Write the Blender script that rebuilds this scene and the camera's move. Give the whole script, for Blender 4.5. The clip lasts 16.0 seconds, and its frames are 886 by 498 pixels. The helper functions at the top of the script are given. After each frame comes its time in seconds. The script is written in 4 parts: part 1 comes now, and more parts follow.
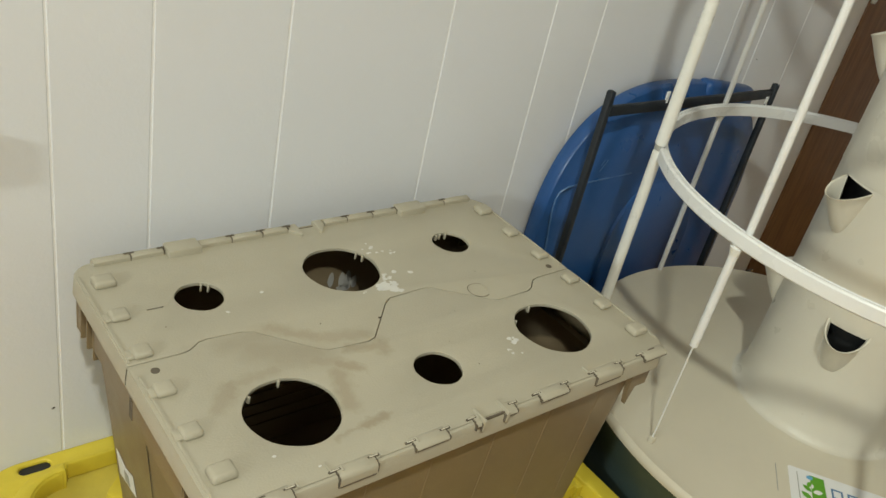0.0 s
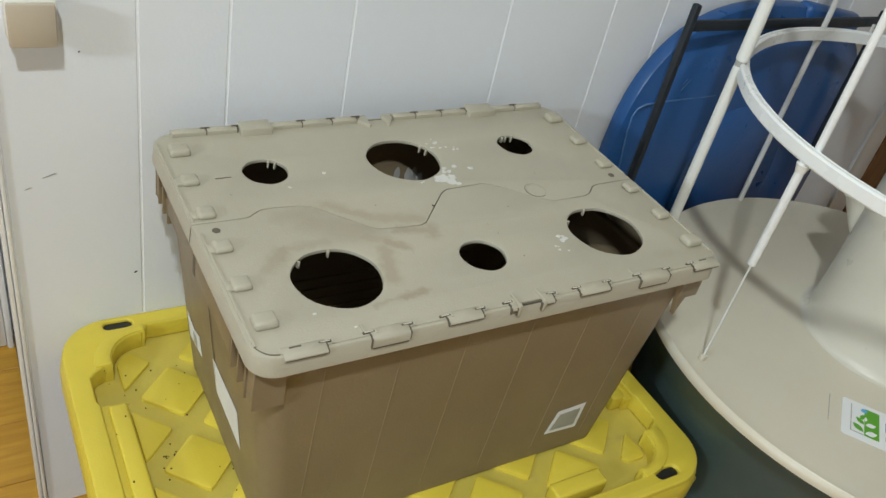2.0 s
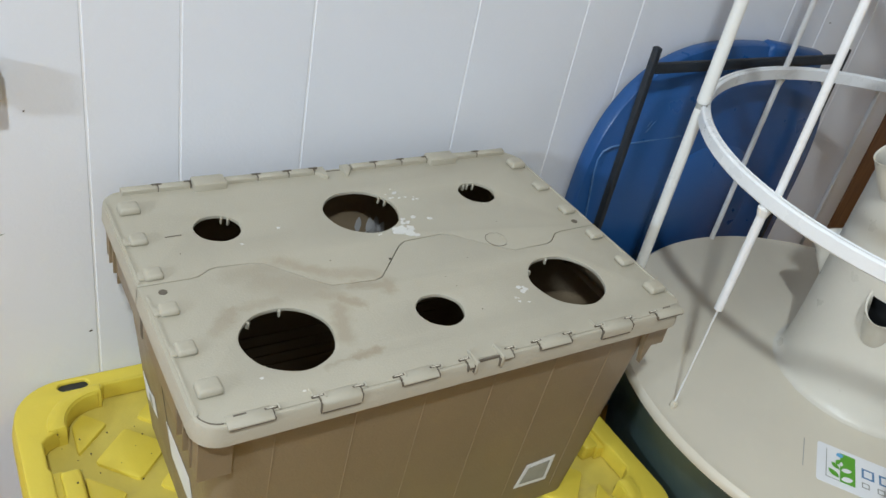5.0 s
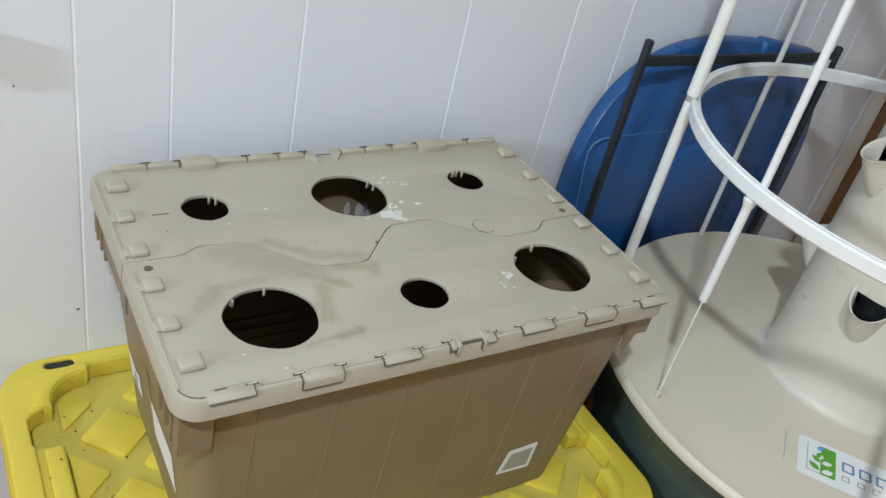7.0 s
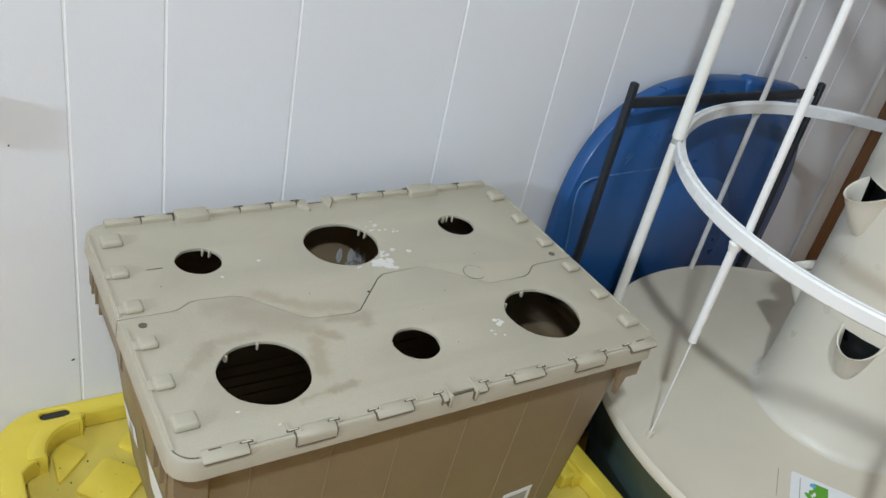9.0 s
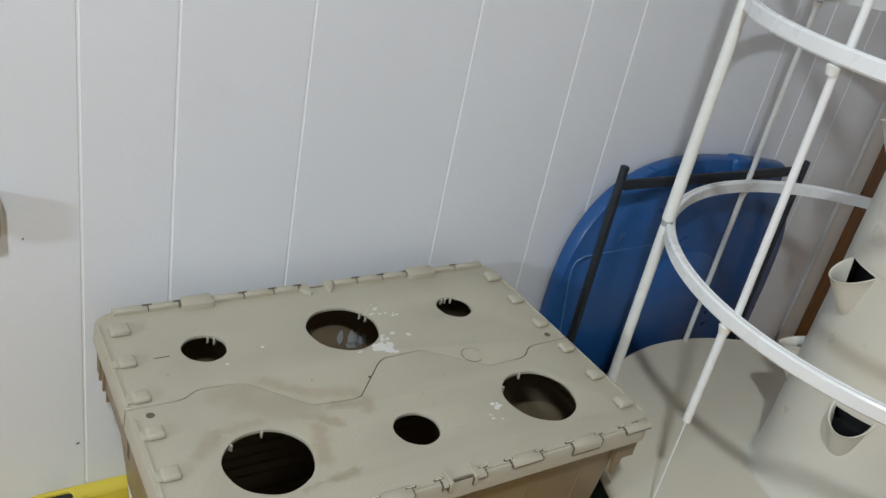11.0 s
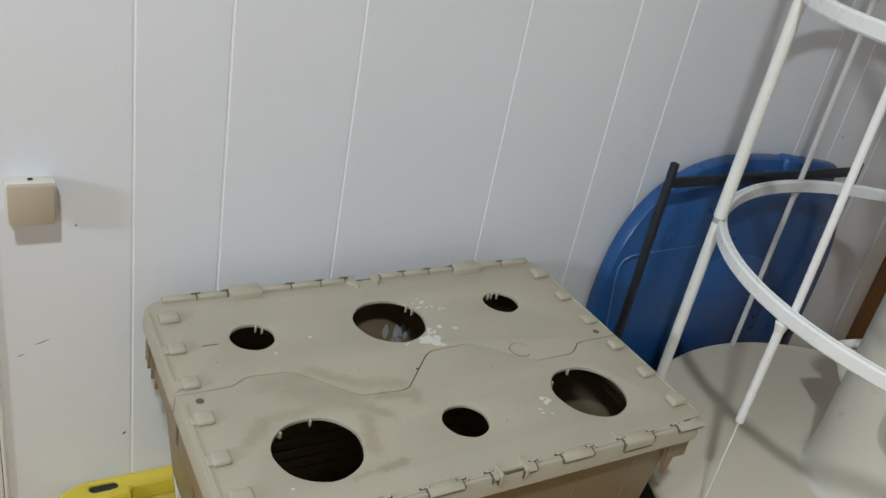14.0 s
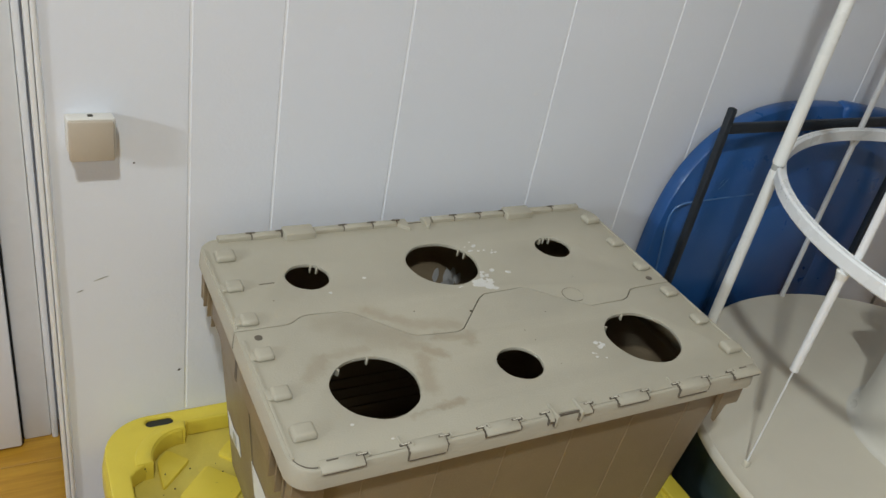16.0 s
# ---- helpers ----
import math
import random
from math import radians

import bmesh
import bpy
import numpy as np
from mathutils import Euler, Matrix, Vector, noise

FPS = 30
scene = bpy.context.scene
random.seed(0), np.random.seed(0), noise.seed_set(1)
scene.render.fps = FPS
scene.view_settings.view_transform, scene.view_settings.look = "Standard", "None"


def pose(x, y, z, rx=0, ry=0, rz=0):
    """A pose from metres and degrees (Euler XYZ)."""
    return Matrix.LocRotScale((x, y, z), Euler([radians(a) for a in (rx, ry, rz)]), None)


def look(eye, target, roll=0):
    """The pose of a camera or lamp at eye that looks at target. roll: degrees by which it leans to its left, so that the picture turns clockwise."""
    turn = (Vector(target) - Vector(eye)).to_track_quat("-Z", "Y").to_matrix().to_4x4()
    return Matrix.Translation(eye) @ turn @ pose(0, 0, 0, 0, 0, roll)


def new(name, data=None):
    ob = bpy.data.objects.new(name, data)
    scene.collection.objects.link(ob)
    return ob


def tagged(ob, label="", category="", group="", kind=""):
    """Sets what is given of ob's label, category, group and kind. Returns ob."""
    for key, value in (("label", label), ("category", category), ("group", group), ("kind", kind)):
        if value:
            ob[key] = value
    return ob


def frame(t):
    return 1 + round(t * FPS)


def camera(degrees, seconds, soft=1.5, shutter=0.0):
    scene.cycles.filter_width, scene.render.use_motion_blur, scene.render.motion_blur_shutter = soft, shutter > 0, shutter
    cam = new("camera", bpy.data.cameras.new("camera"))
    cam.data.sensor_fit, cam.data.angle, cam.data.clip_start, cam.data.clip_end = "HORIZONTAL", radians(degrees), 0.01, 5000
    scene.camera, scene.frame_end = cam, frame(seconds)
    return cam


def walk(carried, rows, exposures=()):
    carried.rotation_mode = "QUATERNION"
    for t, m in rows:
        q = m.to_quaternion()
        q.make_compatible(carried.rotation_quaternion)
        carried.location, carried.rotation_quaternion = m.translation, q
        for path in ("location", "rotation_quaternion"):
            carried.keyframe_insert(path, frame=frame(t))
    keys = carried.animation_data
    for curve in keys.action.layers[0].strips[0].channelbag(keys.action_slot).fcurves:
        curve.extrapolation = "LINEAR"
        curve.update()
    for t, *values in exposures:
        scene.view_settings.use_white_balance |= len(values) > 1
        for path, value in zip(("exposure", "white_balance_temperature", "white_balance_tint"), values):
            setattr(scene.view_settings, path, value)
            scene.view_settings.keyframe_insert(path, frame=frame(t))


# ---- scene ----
cam = camera(56.08, 16.0)
ROWS = [
    (0, -0.4914, -0.5747, 1.2243, 59.333, -11.437, -36.909),
    (0.5, -0.4714, -0.6303, 1.2188, 57.402, -12.014, -31.664),
    (1, -0.4765, -0.6530, 1.2141, 54.803, -11.624, -28.576),
    (1.5, -0.4723, -0.6538, 1.2058, 53.636, -11.336, -27.852),
    (2, -0.4686, -0.6509, 1.2041, 53.638, -11.102, -28.422),
    (2.5, -0.4630, -0.6514, 1.2065, 53.784, -10.779, -28.820),
    (3, -0.4635, -0.6502, 1.2077, 53.691, -10.549, -28.910),
    (3.5, -0.4607, -0.6475, 1.2133, 54.516, -10.302, -29.006),
    (4, -0.4324, -0.6397, 1.2151, 55.476, -9.789, -30.176),
    (4.5, -0.4217, -0.6252, 1.2034, 55.837, -10.216, -30.633),
    (5, -0.4263, -0.6426, 1.2166, 56.224, -10.448, -29.796),
    (7.5, -0.4203, -0.6588, 1.2076, 55.832, -11.736, -29.357),
    (8, -0.4221, -0.6585, 1.2071, 55.740, -11.639, -29.615),
    (8.5, -0.4232, -0.6562, 1.2127, 55.935, -11.421, -29.999),
    (9, -0.4189, -0.6534, 1.2415, 57.623, -10.985, -30.093),
    (9.5, -0.4164, -0.6541, 1.2663, 58.776, -11.192, -30.442),
    (12, -0.4424, -0.6588, 1.2866, 63.349, -10.716, -29.857),
    (12.5, -0.4383, -0.6585, 1.2885, 63.397, -10.114, -28.929),
    (13, -0.4352, -0.6614, 1.2888, 63.222, -9.645, -28.668),
    (13.5, -0.4461, -0.6639, 1.2641, 62.667, -9.680, -28.126),
    (14, -0.4474, -0.6518, 1.2555, 62.092, -10.269, -28.236),
    (14.5, -0.4539, -0.6544, 1.2523, 60.662, -9.872, -27.548),
    (15, -0.4600, -0.6543, 1.2530, 60.038, -9.708, -26.945),
    (15.5, -0.4654, -0.6495, 1.2456, 59.330, -9.773, -26.485),
    (16, -0.4687, -0.6413, 1.2385, 58.386, -9.884, -25.917),
]
EXPOSURES = [(0, -0.28, 7600, 3), (0.5, -0.24, 7400, 3), (1.5, -0.22, 6780, 4), (2.5, -0.15, 6380, 8), (3.5, -0.11, 6230, 10), (5, -0.06, 6130, 10), (9, -0.10, 6180, 10),
             (9.7, -0.19, 6200, 10), (11.8, -0.43, 6370, 10), (14, -0.45, 6440, 10), (15, -0.45, 6480, 10), (16, -0.40, 6530, 10)]
walk(cam, [(t, pose(x, y, z, rx, ry, rz)) for t, x, y, z, rx, ry, rz in ROWS], EXPOSURES)

# ---- plan, in metres ----
FLOOR, CEILING = 0.04, 2.42          # heights of floor and ceiling
WALL = 0.229                         # face of the panelled wall
TOTE_X, LID = -0.007, 0.70           # middle and top of the beige tote
RES_X, RES_Y, RES_Z = 0.686, -0.226, 0.504   # middle and top of the round reservoir

# ---- world and lamps ----
world = bpy.data.worlds.new("world")
scene.world = world
world.use_nodes = True
world.node_tree.nodes["Background"].inputs[0].default_value = (0.6, 0.62, 0.65, 1)
world.node_tree.nodes["Background"].inputs[1].default_value = 0.05


def lamp(name, place, target, size, watts, colour):
    data = bpy.data.lights.new(name, "AREA")
    data.shape, data.size, data.energy, data.color = "DISK", size, watts, colour
    ob = new(name, data)
    ob.matrix_world = look(place, target)
    return ob


lamp("ceiling_lamp", (-0.68, -0.98, 2.28), (-0.3, -0.5, 0.0), 0.10, 25.5, (0.93, 1.0, 1.02))
lamp("far_ceiling_lamp", (-4.4, -1.5, 2.32), (0.0, 0.0, 0.6), 0.50, 97, (0.86, 0.985, 1.10))


# ---- materials ----
def material(name, colour, rough=0.5, spread=0.06, scale=8.0, bump=0.0, bump_scale=120.0, stain=None, stain_amount=0.0,
             stain_scale=5.0, metal=0.0, jitter=0.0, coat=0.0, strokes=(), stroke_colour=None):
    """Plastic, paint or metal: slow colour drift, fine grain, optional stains, fine relief."""
    m = bpy.data.materials.new(name)
    m.use_nodes = True
    nt = m.node_tree
    b = nt.nodes["Principled BSDF"]
    b.inputs["Metallic"].default_value = metal
    b.inputs["Coat Weight"].default_value = coat
    tex = nt.nodes.new("ShaderNodeTexCoord")

    def noise_node(s, detail=4.0, rough_=0.55):
        n = nt.nodes.new("ShaderNodeTexNoise")
        n.inputs["Scale"].default_value, n.inputs["Detail"].default_value, n.inputs["Roughness"].default_value = s, detail, rough_
        nt.links.new(tex.outputs["Object"], n.inputs["Vector"])
        return n

    def ramp(src, lo, hi, a, c):
        r = nt.nodes.new("ShaderNodeMapRange")
        r.inputs[1].default_value, r.inputs[2].default_value, r.inputs[3].default_value, r.inputs[4].default_value = lo, hi, a, c
        nt.links.new(src, r.inputs[0])
        return r.outputs[0]

    def mix(fac, a, c):
        x = nt.nodes.new("ShaderNodeMix")
        x.data_type = "RGBA"
        for sock, v in ((x.inputs[0], fac), (x.inputs[6], a), (x.inputs[7], c)):
            if isinstance(v, (tuple, float)):
                sock.default_value = v
            else:
                nt.links.new(v, sock)
        return x.outputs[2]

    dark = tuple(max(0.0, c * (1 - 2 * spread)) for c in colour) + (1.0,)
    lite = tuple(min(1.0, c * (1 + spread)) for c in colour) + (1.0,)
    col = mix(ramp(noise_node(scale).outputs[0], 0.3, 0.7, 0.0, 1.0), dark, lite)
    grain = noise_node(scale * 22, 3.0)
    col = mix(ramp(grain.outputs[0], 0.35, 0.75, 0.0, 0.25), col, dark)
    if stain:
        f = ramp(noise_node(stain_scale, 6.0, 0.62).outputs[0], 0.55, 0.72, 0.0, stain_amount)
        col = mix(f, col, stain + (1.0,))
    if strokes:
        # each stroke is a segment x0, y0, x1, y1 of a half-width, softened and frayed by noise
        fray = nt.nodes.new("ShaderNodeVectorMath")
        fray.operation = "MULTIPLY_ADD"
        fray.inputs[1].default_value = (0.022, 0.022, 0.0)
        nt.links.new(noise_node(70.0, 5.0, 0.65).outputs["Color"], fray.inputs[0])
        nt.links.new(tex.outputs["Object"], fray.inputs[2])

        def vec(op, a, c):
            n = nt.nodes.new("ShaderNodeVectorMath")
            n.operation = op
            for sock, v in ((n.inputs[0], a), (n.inputs[3] if op == "SCALE" else n.inputs[1], c)):
                if isinstance(v, (tuple, float)):
                    sock.default_value = v
                else:
                    nt.links.new(v, sock)
            return n.outputs["Value"] if op in ("DOT_PRODUCT", "LENGTH") else n.outputs[0]

        total = None
        for x0, y0, x1, y1, half, amount in strokes:
            dx, dy = x1 - x0, y1 - y0
            long2 = dx * dx + dy * dy
            rel = vec("MULTIPLY", vec("SUBTRACT", fray.outputs[0], (x0 + 0.011, y0 + 0.011, 0.0)), (1.0, 1.0, 0.0))
            along = nt.nodes.new("ShaderNodeMath")
            along.operation, along.use_clamp = "MULTIPLY", True
            nt.links.new(vec("DOT_PRODUCT", rel, (dx / long2, dy / long2, 0.0)), along.inputs[0])
            along.inputs[1].default_value = 1.0
            near = nt.nodes.new("ShaderNodeVectorMath")
            near.operation = "SCALE"
            near.inputs[0].default_value = (dx, dy, 0.0)
            nt.links.new(along.outputs[0], near.inputs["Scale"])
            f = ramp(vec("LENGTH", vec("SUBTRACT", rel, near.outputs[0]), (0.0, 0.0, 0.0)), half * 0.30, half * 1.3, amount * 0.82, 0.0)
            if total is not None:
                top = nt.nodes.new("ShaderNodeMath")
                top.operation = "MAXIMUM"
                nt.links.new(total, top.inputs[0])
                nt.links.new(f, top.inputs[1])
                f = top.outputs[0]
            total = f
        col = mix(total, col, stroke_colour + (1.0,))
    if jitter:
        info = nt.nodes.new("ShaderNodeObjectInfo")
        hsv = nt.nodes.new("ShaderNodeHueSaturation")
        nt.links.new(ramp(info.outputs["Random"], 0.0, 1.0, 1 - jitter, 1 + jitter), hsv.inputs["Value"])
        nt.links.new(col, hsv.inputs["Color"])
        col = hsv.outputs[0]
    nt.links.new(col, b.inputs["Base Color"])
    nt.links.new(ramp(noise_node(scale * 3).outputs[0], 0.3, 0.7, max(0.03, rough - 0.07), min(1, rough + 0.07)), b.inputs["Roughness"])
    if bump:
        bn = nt.nodes.new("ShaderNodeBump")
        bn.inputs["Strength"].default_value, bn.inputs["Distance"].default_value = bump, 0.002
        nt.links.new(noise_node(bump_scale, 3.0).outputs[0], bn.inputs["Height"])
        nt.links.new(bn.outputs[0], b.inputs["Normal"])
    return m


def wood(name, dark, lite, rough=0.4, axis=(1.0, 14.0, 14.0), jitter=0.12):
    """Grained wood; the grain runs along the axis with the smallest scale."""
    m = material(name, lite, rough, 0.04, 6.0, 0.15, 90.0, jitter=jitter)
    nt = m.node_tree
    b = nt.nodes["Principled BSDF"]
    tex, mp, n = nt.nodes.new("ShaderNodeTexCoord"), nt.nodes.new("ShaderNodeMapping"), nt.nodes.new("ShaderNodeTexNoise")
    mp.inputs["Scale"].default_value = axis
    n.inputs["Scale"].default_value, n.inputs["Detail"].default_value, n.inputs["Distortion"].default_value = 6.0, 8.0, 0.8
    nt.links.new(tex.outputs["Object"], mp.inputs[0])
    nt.links.new(mp.outputs[0], n.inputs["Vector"])
    cr = nt.nodes.new("ShaderNodeValToRGB")
    cr.color_ramp.elements[0].position, cr.color_ramp.elements[0].color = 0.36, dark + (1,)
    cr.color_ramp.elements[1].position, cr.color_ramp.elements[1].color = 0.64, lite + (1,)
    nt.links.new(n.outputs[0], cr.inputs[0])
    nt.links.new(cr.outputs[0], b.inputs["Base Color"])
    return m


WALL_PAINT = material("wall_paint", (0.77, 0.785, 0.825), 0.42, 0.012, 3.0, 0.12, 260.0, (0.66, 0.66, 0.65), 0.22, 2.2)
# paler than the wall paint: the groove edges' highlight is put into the colour
GROOVE_HIGHLIGHT = material("groove_highlight", (0.90, 0.905, 0.92), 0.3, 0.01, 5.0)
TRIM_PAINT = material("trim_paint", (0.80, 0.80, 0.79), 0.35, 0.02, 6.0, 0.1, 90.0, (0.62, 0.60, 0.56), 0.25, 9.0)
DOOR_PAINT = material("door_paint", (0.80, 0.80, 0.80), 0.38, 0.015, 4.0, 0.08, 150.0)
CEILING_PAINT = material("ceiling_paint", (0.8, 0.8, 0.79), 0.8, 0.02, 4.0, 0.3, 60.0)
BROWN_WOOD = wood("brown_door_wood", (0.150, 0.068, 0.028), (0.215, 0.102, 0.044), 0.45, (14.0, 14.0, 1.0))
FLOOR_WOOD = wood("floor_wood", (0.47, 0.235, 0.025), (0.58, 0.31, 0.035), 0.35, (1.2, 16.0, 16.0))
GAP_DARK = material("gap_dark", (0.012, 0.012, 0.012), 0.9, 0.05, 20.0)
LID_STAINS = ((-0.195, 0.006, -0.142, 0.012, 0.014, 0.35), (-0.139, 0.016, -0.104, -0.012, 0.010, 0.60), (-0.100, -0.016, -0.052, -0.028, 0.011, 0.50), (-0.044, -0.044, -0.047, -0.058, 0.009, 0.60),
              (-0.082, -0.042, -0.050, -0.050, 0.008, 0.60), (-0.170, -0.008, -0.115, -0.036, 0.020, 0.38), (-0.150, -0.030, -0.110, -0.048, 0.016, 0.34), (-0.205, -0.047, -0.165, -0.042, 0.007, 0.40),
              (-0.121, -0.044, -0.102, -0.058, 0.010, 0.48), (-0.102, -0.060, -0.088, -0.071, 0.008, 0.72), (-0.110, -0.072, -0.123, -0.116, 0.011, 0.62), (-0.156, -0.147, -0.128, -0.142, 0.004, 0.45),
              (-0.126, -0.142, -0.100, -0.141, 0.0055, 0.75), (-0.232, -0.070, -0.215, -0.052, 0.010, 0.48), (-0.216, -0.060, -0.210, -0.046, 0.006, 0.55))
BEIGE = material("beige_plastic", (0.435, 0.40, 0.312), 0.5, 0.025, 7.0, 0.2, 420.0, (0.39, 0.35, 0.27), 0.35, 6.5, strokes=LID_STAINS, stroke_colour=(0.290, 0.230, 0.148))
# the tub's plastic, darkened: shade on its front is put into the colour
BEIGE_SHADED = material("beige_shaded_plastic", (0.240, 0.182, 0.112), 0.45, 0.05, 5.0, 0.2, 380.0, (0.205, 0.153, 0.091), 0.5, 4.0)
CHALK = material("chalk_splash", (0.66, 0.65, 0.61), 0.8, 0.05, 60.0)
RESIDUE = material("grey_residue", (0.46, 0.45, 0.43), 0.8, 0.08, 50.0)
LINE_DARK = material("dark_joint", (0.13, 0.108, 0.08), 0.8, 0.05, 30.0)
YELLOW = material("yellow_plastic", (0.72, 0.572, 0.062), 0.36, 0.03, 6.0, 0.12, 300.0, (0.62, 0.47, 0.05), 0.35, 9.0)
YELLOW_DUSTY = material("dusty_yellow_plastic", (0.60, 0.485, 0.085), 0.5, 0.06, 14.0, 0.15, 300.0, (0.44, 0.34, 0.10), 0.6, 16.0)
BLACK_PLASTIC = material("black_plastic", (0.016, 0.017, 0.018), 0.4, 0.1, 10.0, 0.1, 200.0)
CREAM = material("cream_plastic", (0.66, 0.612, 0.497), 0.4, 0.02, 5.0, 0.06, 260.0, (0.55, 0.51, 0.42), 0.3, 4.0)
POT_WHITE = material("off_white_plastic", (0.645, 0.615, 0.53), 0.33, 0.015, 5.0, 0.04, 220.0)
PIPE_WHITE = material("white_pipe", (0.80, 0.80, 0.76), 0.3, 0.02, 8.0, 0.04, 200.0)
RING_WHITE = material("white_ring_plastic", (0.80, 0.81, 0.81), 0.3, 0.02, 8.0)
GREEN_BLACK = material("dark_green_plastic", (0.056, 0.090, 0.088), 0.42, 0.08, 6.0, 0.08, 200.0)
# for pale scratches, and for the moulding line's highlight painted as colour
BLUE_PALE = material("blue_scratch_and_highlight", (0.07, 0.17, 0.37), 0.35, 0.05, 30.0)
BLUE = material("blue_plastic", (0.018, 0.088, 0.27), 0.33, 0.05, 6.0, 0.08, 180.0, (0.014, 0.075, 0.24), 0.4, 4.0)
FRAME_BLACK = material("black_frame", (0.011, 0.016, 0.023), 0.5, 0.1, 12.0, 0.1, 200.0)
STEEL = material("steel_rod", (0.55, 0.55, 0.53), 0.28, 0.05, 20.0, metal=1.0)
BOX_BEIGE = material("box_beige_plastic", (0.50, 0.425, 0.33), 0.45, 0.02, 8.0, 0.05, 300.0)
BOX_CREAM = material("box_cream_plastic", (0.76, 0.73, 0.66), 0.45, 0.02, 8.0)
PAPER = material("paper_label", (0.80, 0.81, 0.82), 0.5, 0.02, 12.0)
PAPER_GREY = material("paper_print", (0.36, 0.36, 0.33), 0.5, 0.1, 40.0)
LOGO_GREEN = material("logo_green", (0.10, 0.36, 0.018), 0.45, 0.03, 20.0)
LOGO_BLUE = material("logo_blue", (0.10, 0.22, 0.40), 0.45, 0.03, 20.0)
LOGO_SKY = material("logo_light_blue", (0.12, 0.40, 0.66), 0.45, 0.03, 20.0)
DIRT = material("dirt_speck", (0.05, 0.04, 0.025), 0.9, 0.1, 40.0)


# ---- mesh helpers ----
def thing(name, label, category, place=(0, 0, 0), group="", kind=""):
    ob = new(name)
    ob.empty_display_size = 0.05
    ob.matrix_world = Matrix.Translation(place)
    return tagged(ob, label, category, group, kind)


def to_mesh(name, bm, mat, smooth=True):
    me = bpy.data.meshes.new(name)
    bm.normal_update()
    bm.to_mesh(me)
    bm.free()
    me.materials.append(mat)
    if smooth:
        me.shade_smooth()
        me.set_sharp_from_angle(angle=radians(38))
    return me


def part(name, bm, mat, parent=None, label="", smooth=True):
    """Link a bmesh, given in world metres, as one mesh object under parent."""
    ob = new(name, to_mesh(name, bm, mat, smooth))
    if parent:
        ob.parent = parent
        bpy.context.view_layer.update()
        ob.matrix_parent_inverse = parent.matrix_world.inverted()
    return tagged(ob, label)


def box(x0, x1, y0, y1, z0, z1, bevel=0.0, seg=2, bm=None):
    """A box; bevelled when bevel is given. Added to bm, or to a new one."""
    b = bmesh.new()
    bmesh.ops.create_cube(b, size=1.0)
    for v in b.verts:
        v.co = Vector(((x0 + x1) / 2 + v.co.x * (x1 - x0), (y0 + y1) / 2 + v.co.y * (y1 - y0), (z0 + z1) / 2 + v.co.z * (z1 - z0)))
    if bevel:
        bmesh.ops.bevel(b, geom=b.edges[:], offset=bevel, segments=seg, profile=0.5, affect="EDGES", clamp_overlap=True)
    return merge(bm, b)


def merge(bm, b):
    if bm is None:
        return b
    me = bpy.data.meshes.new("tmp")
    b.to_mesh(me)
    b.free()
    bm.from_mesh(me)
    bpy.data.meshes.remove(me)
    return bm


def lathe(profile, n=64, centre=(0, 0), a0=0.0, a1=360.0, bm=None):
    """Turn a profile of (radius, height) round the vertical axis through centre."""
    b = bmesh.new()
    full = abs(a1 - a0) >= 359.9
    cols = n if full else n + 1
    rings = []
    for k in range(cols):
        a = radians(a0 + (a1 - a0) * k / n)
        rings.append([b.verts.new((centre[0] + r * math.cos(a), centre[1] + r * math.sin(a), z)) for r, z in profile])
    for k in range(n):
        p, q = rings[k], rings[(k + 1) % cols]
        for i in range(len(profile) - 1):
            b.faces.new((p[i], q[i], q[i + 1], p[i + 1]))
    bmesh.ops.remove_doubles(b, verts=b.verts[:], dist=1e-6)
    return merge(bm, b)


def tube(points, r, n=14, caps=True, bm=None):
    """A round tube along points; r is one radius or one a point."""
    b = bmesh.new()
    pts = [Vector(p) for p in points]
    rs = r if isinstance(r, (list, tuple)) else [r] * len(pts)
    rings, side = [], None
    for i, p in enumerate(pts):
        d = (pts[min(i + 1, len(pts) - 1)] - pts[max(i - 1, 0)]).normalized()
        if side is None:
            side = d.orthogonal().normalized()
        side = (side - d * side.dot(d)).normalized()
        up = d.cross(side)
        rings.append([b.verts.new(p + rs[i] * (math.cos(2 * math.pi * k / n) * side + math.sin(2 * math.pi * k / n) * up)) for k in range(n)])
    for p, q in zip(rings, rings[1:]):
        for k in range(n):
            b.faces.new((p[k], p[(k + 1) % n], q[(k + 1) % n], q[k]))
    if caps:
        b.faces.new(rings[0][::-1])
        b.faces.new(rings[-1])
    return merge(bm, b)


def prism(outline, z0, z1, bevel=0.0, bm=None):
    """An upright prism over a flat outline, with a rounded top edge."""
    b = bmesh.new()
    low = [b.verts.new((x, y, z0)) for x, y in outline]
    top = [b.verts.new((x, y, z1)) for x, y in outline]
    f = b.faces.new(top)
    b.faces.new(low[::-1])
    n = len(outline)
    for k in range(n):
        b.faces.new((low[k], low[(k + 1) % n], top[(k + 1) % n], top[k]))
    bmesh.ops.recalc_face_normals(b, faces=b.faces[:])
    if bevel:
        bmesh.ops.bevel(b, geom=list(f.edges), offset=bevel, segments=2, profile=0.5, affect="EDGES", clamp_overlap=True)
    return merge(bm, b)


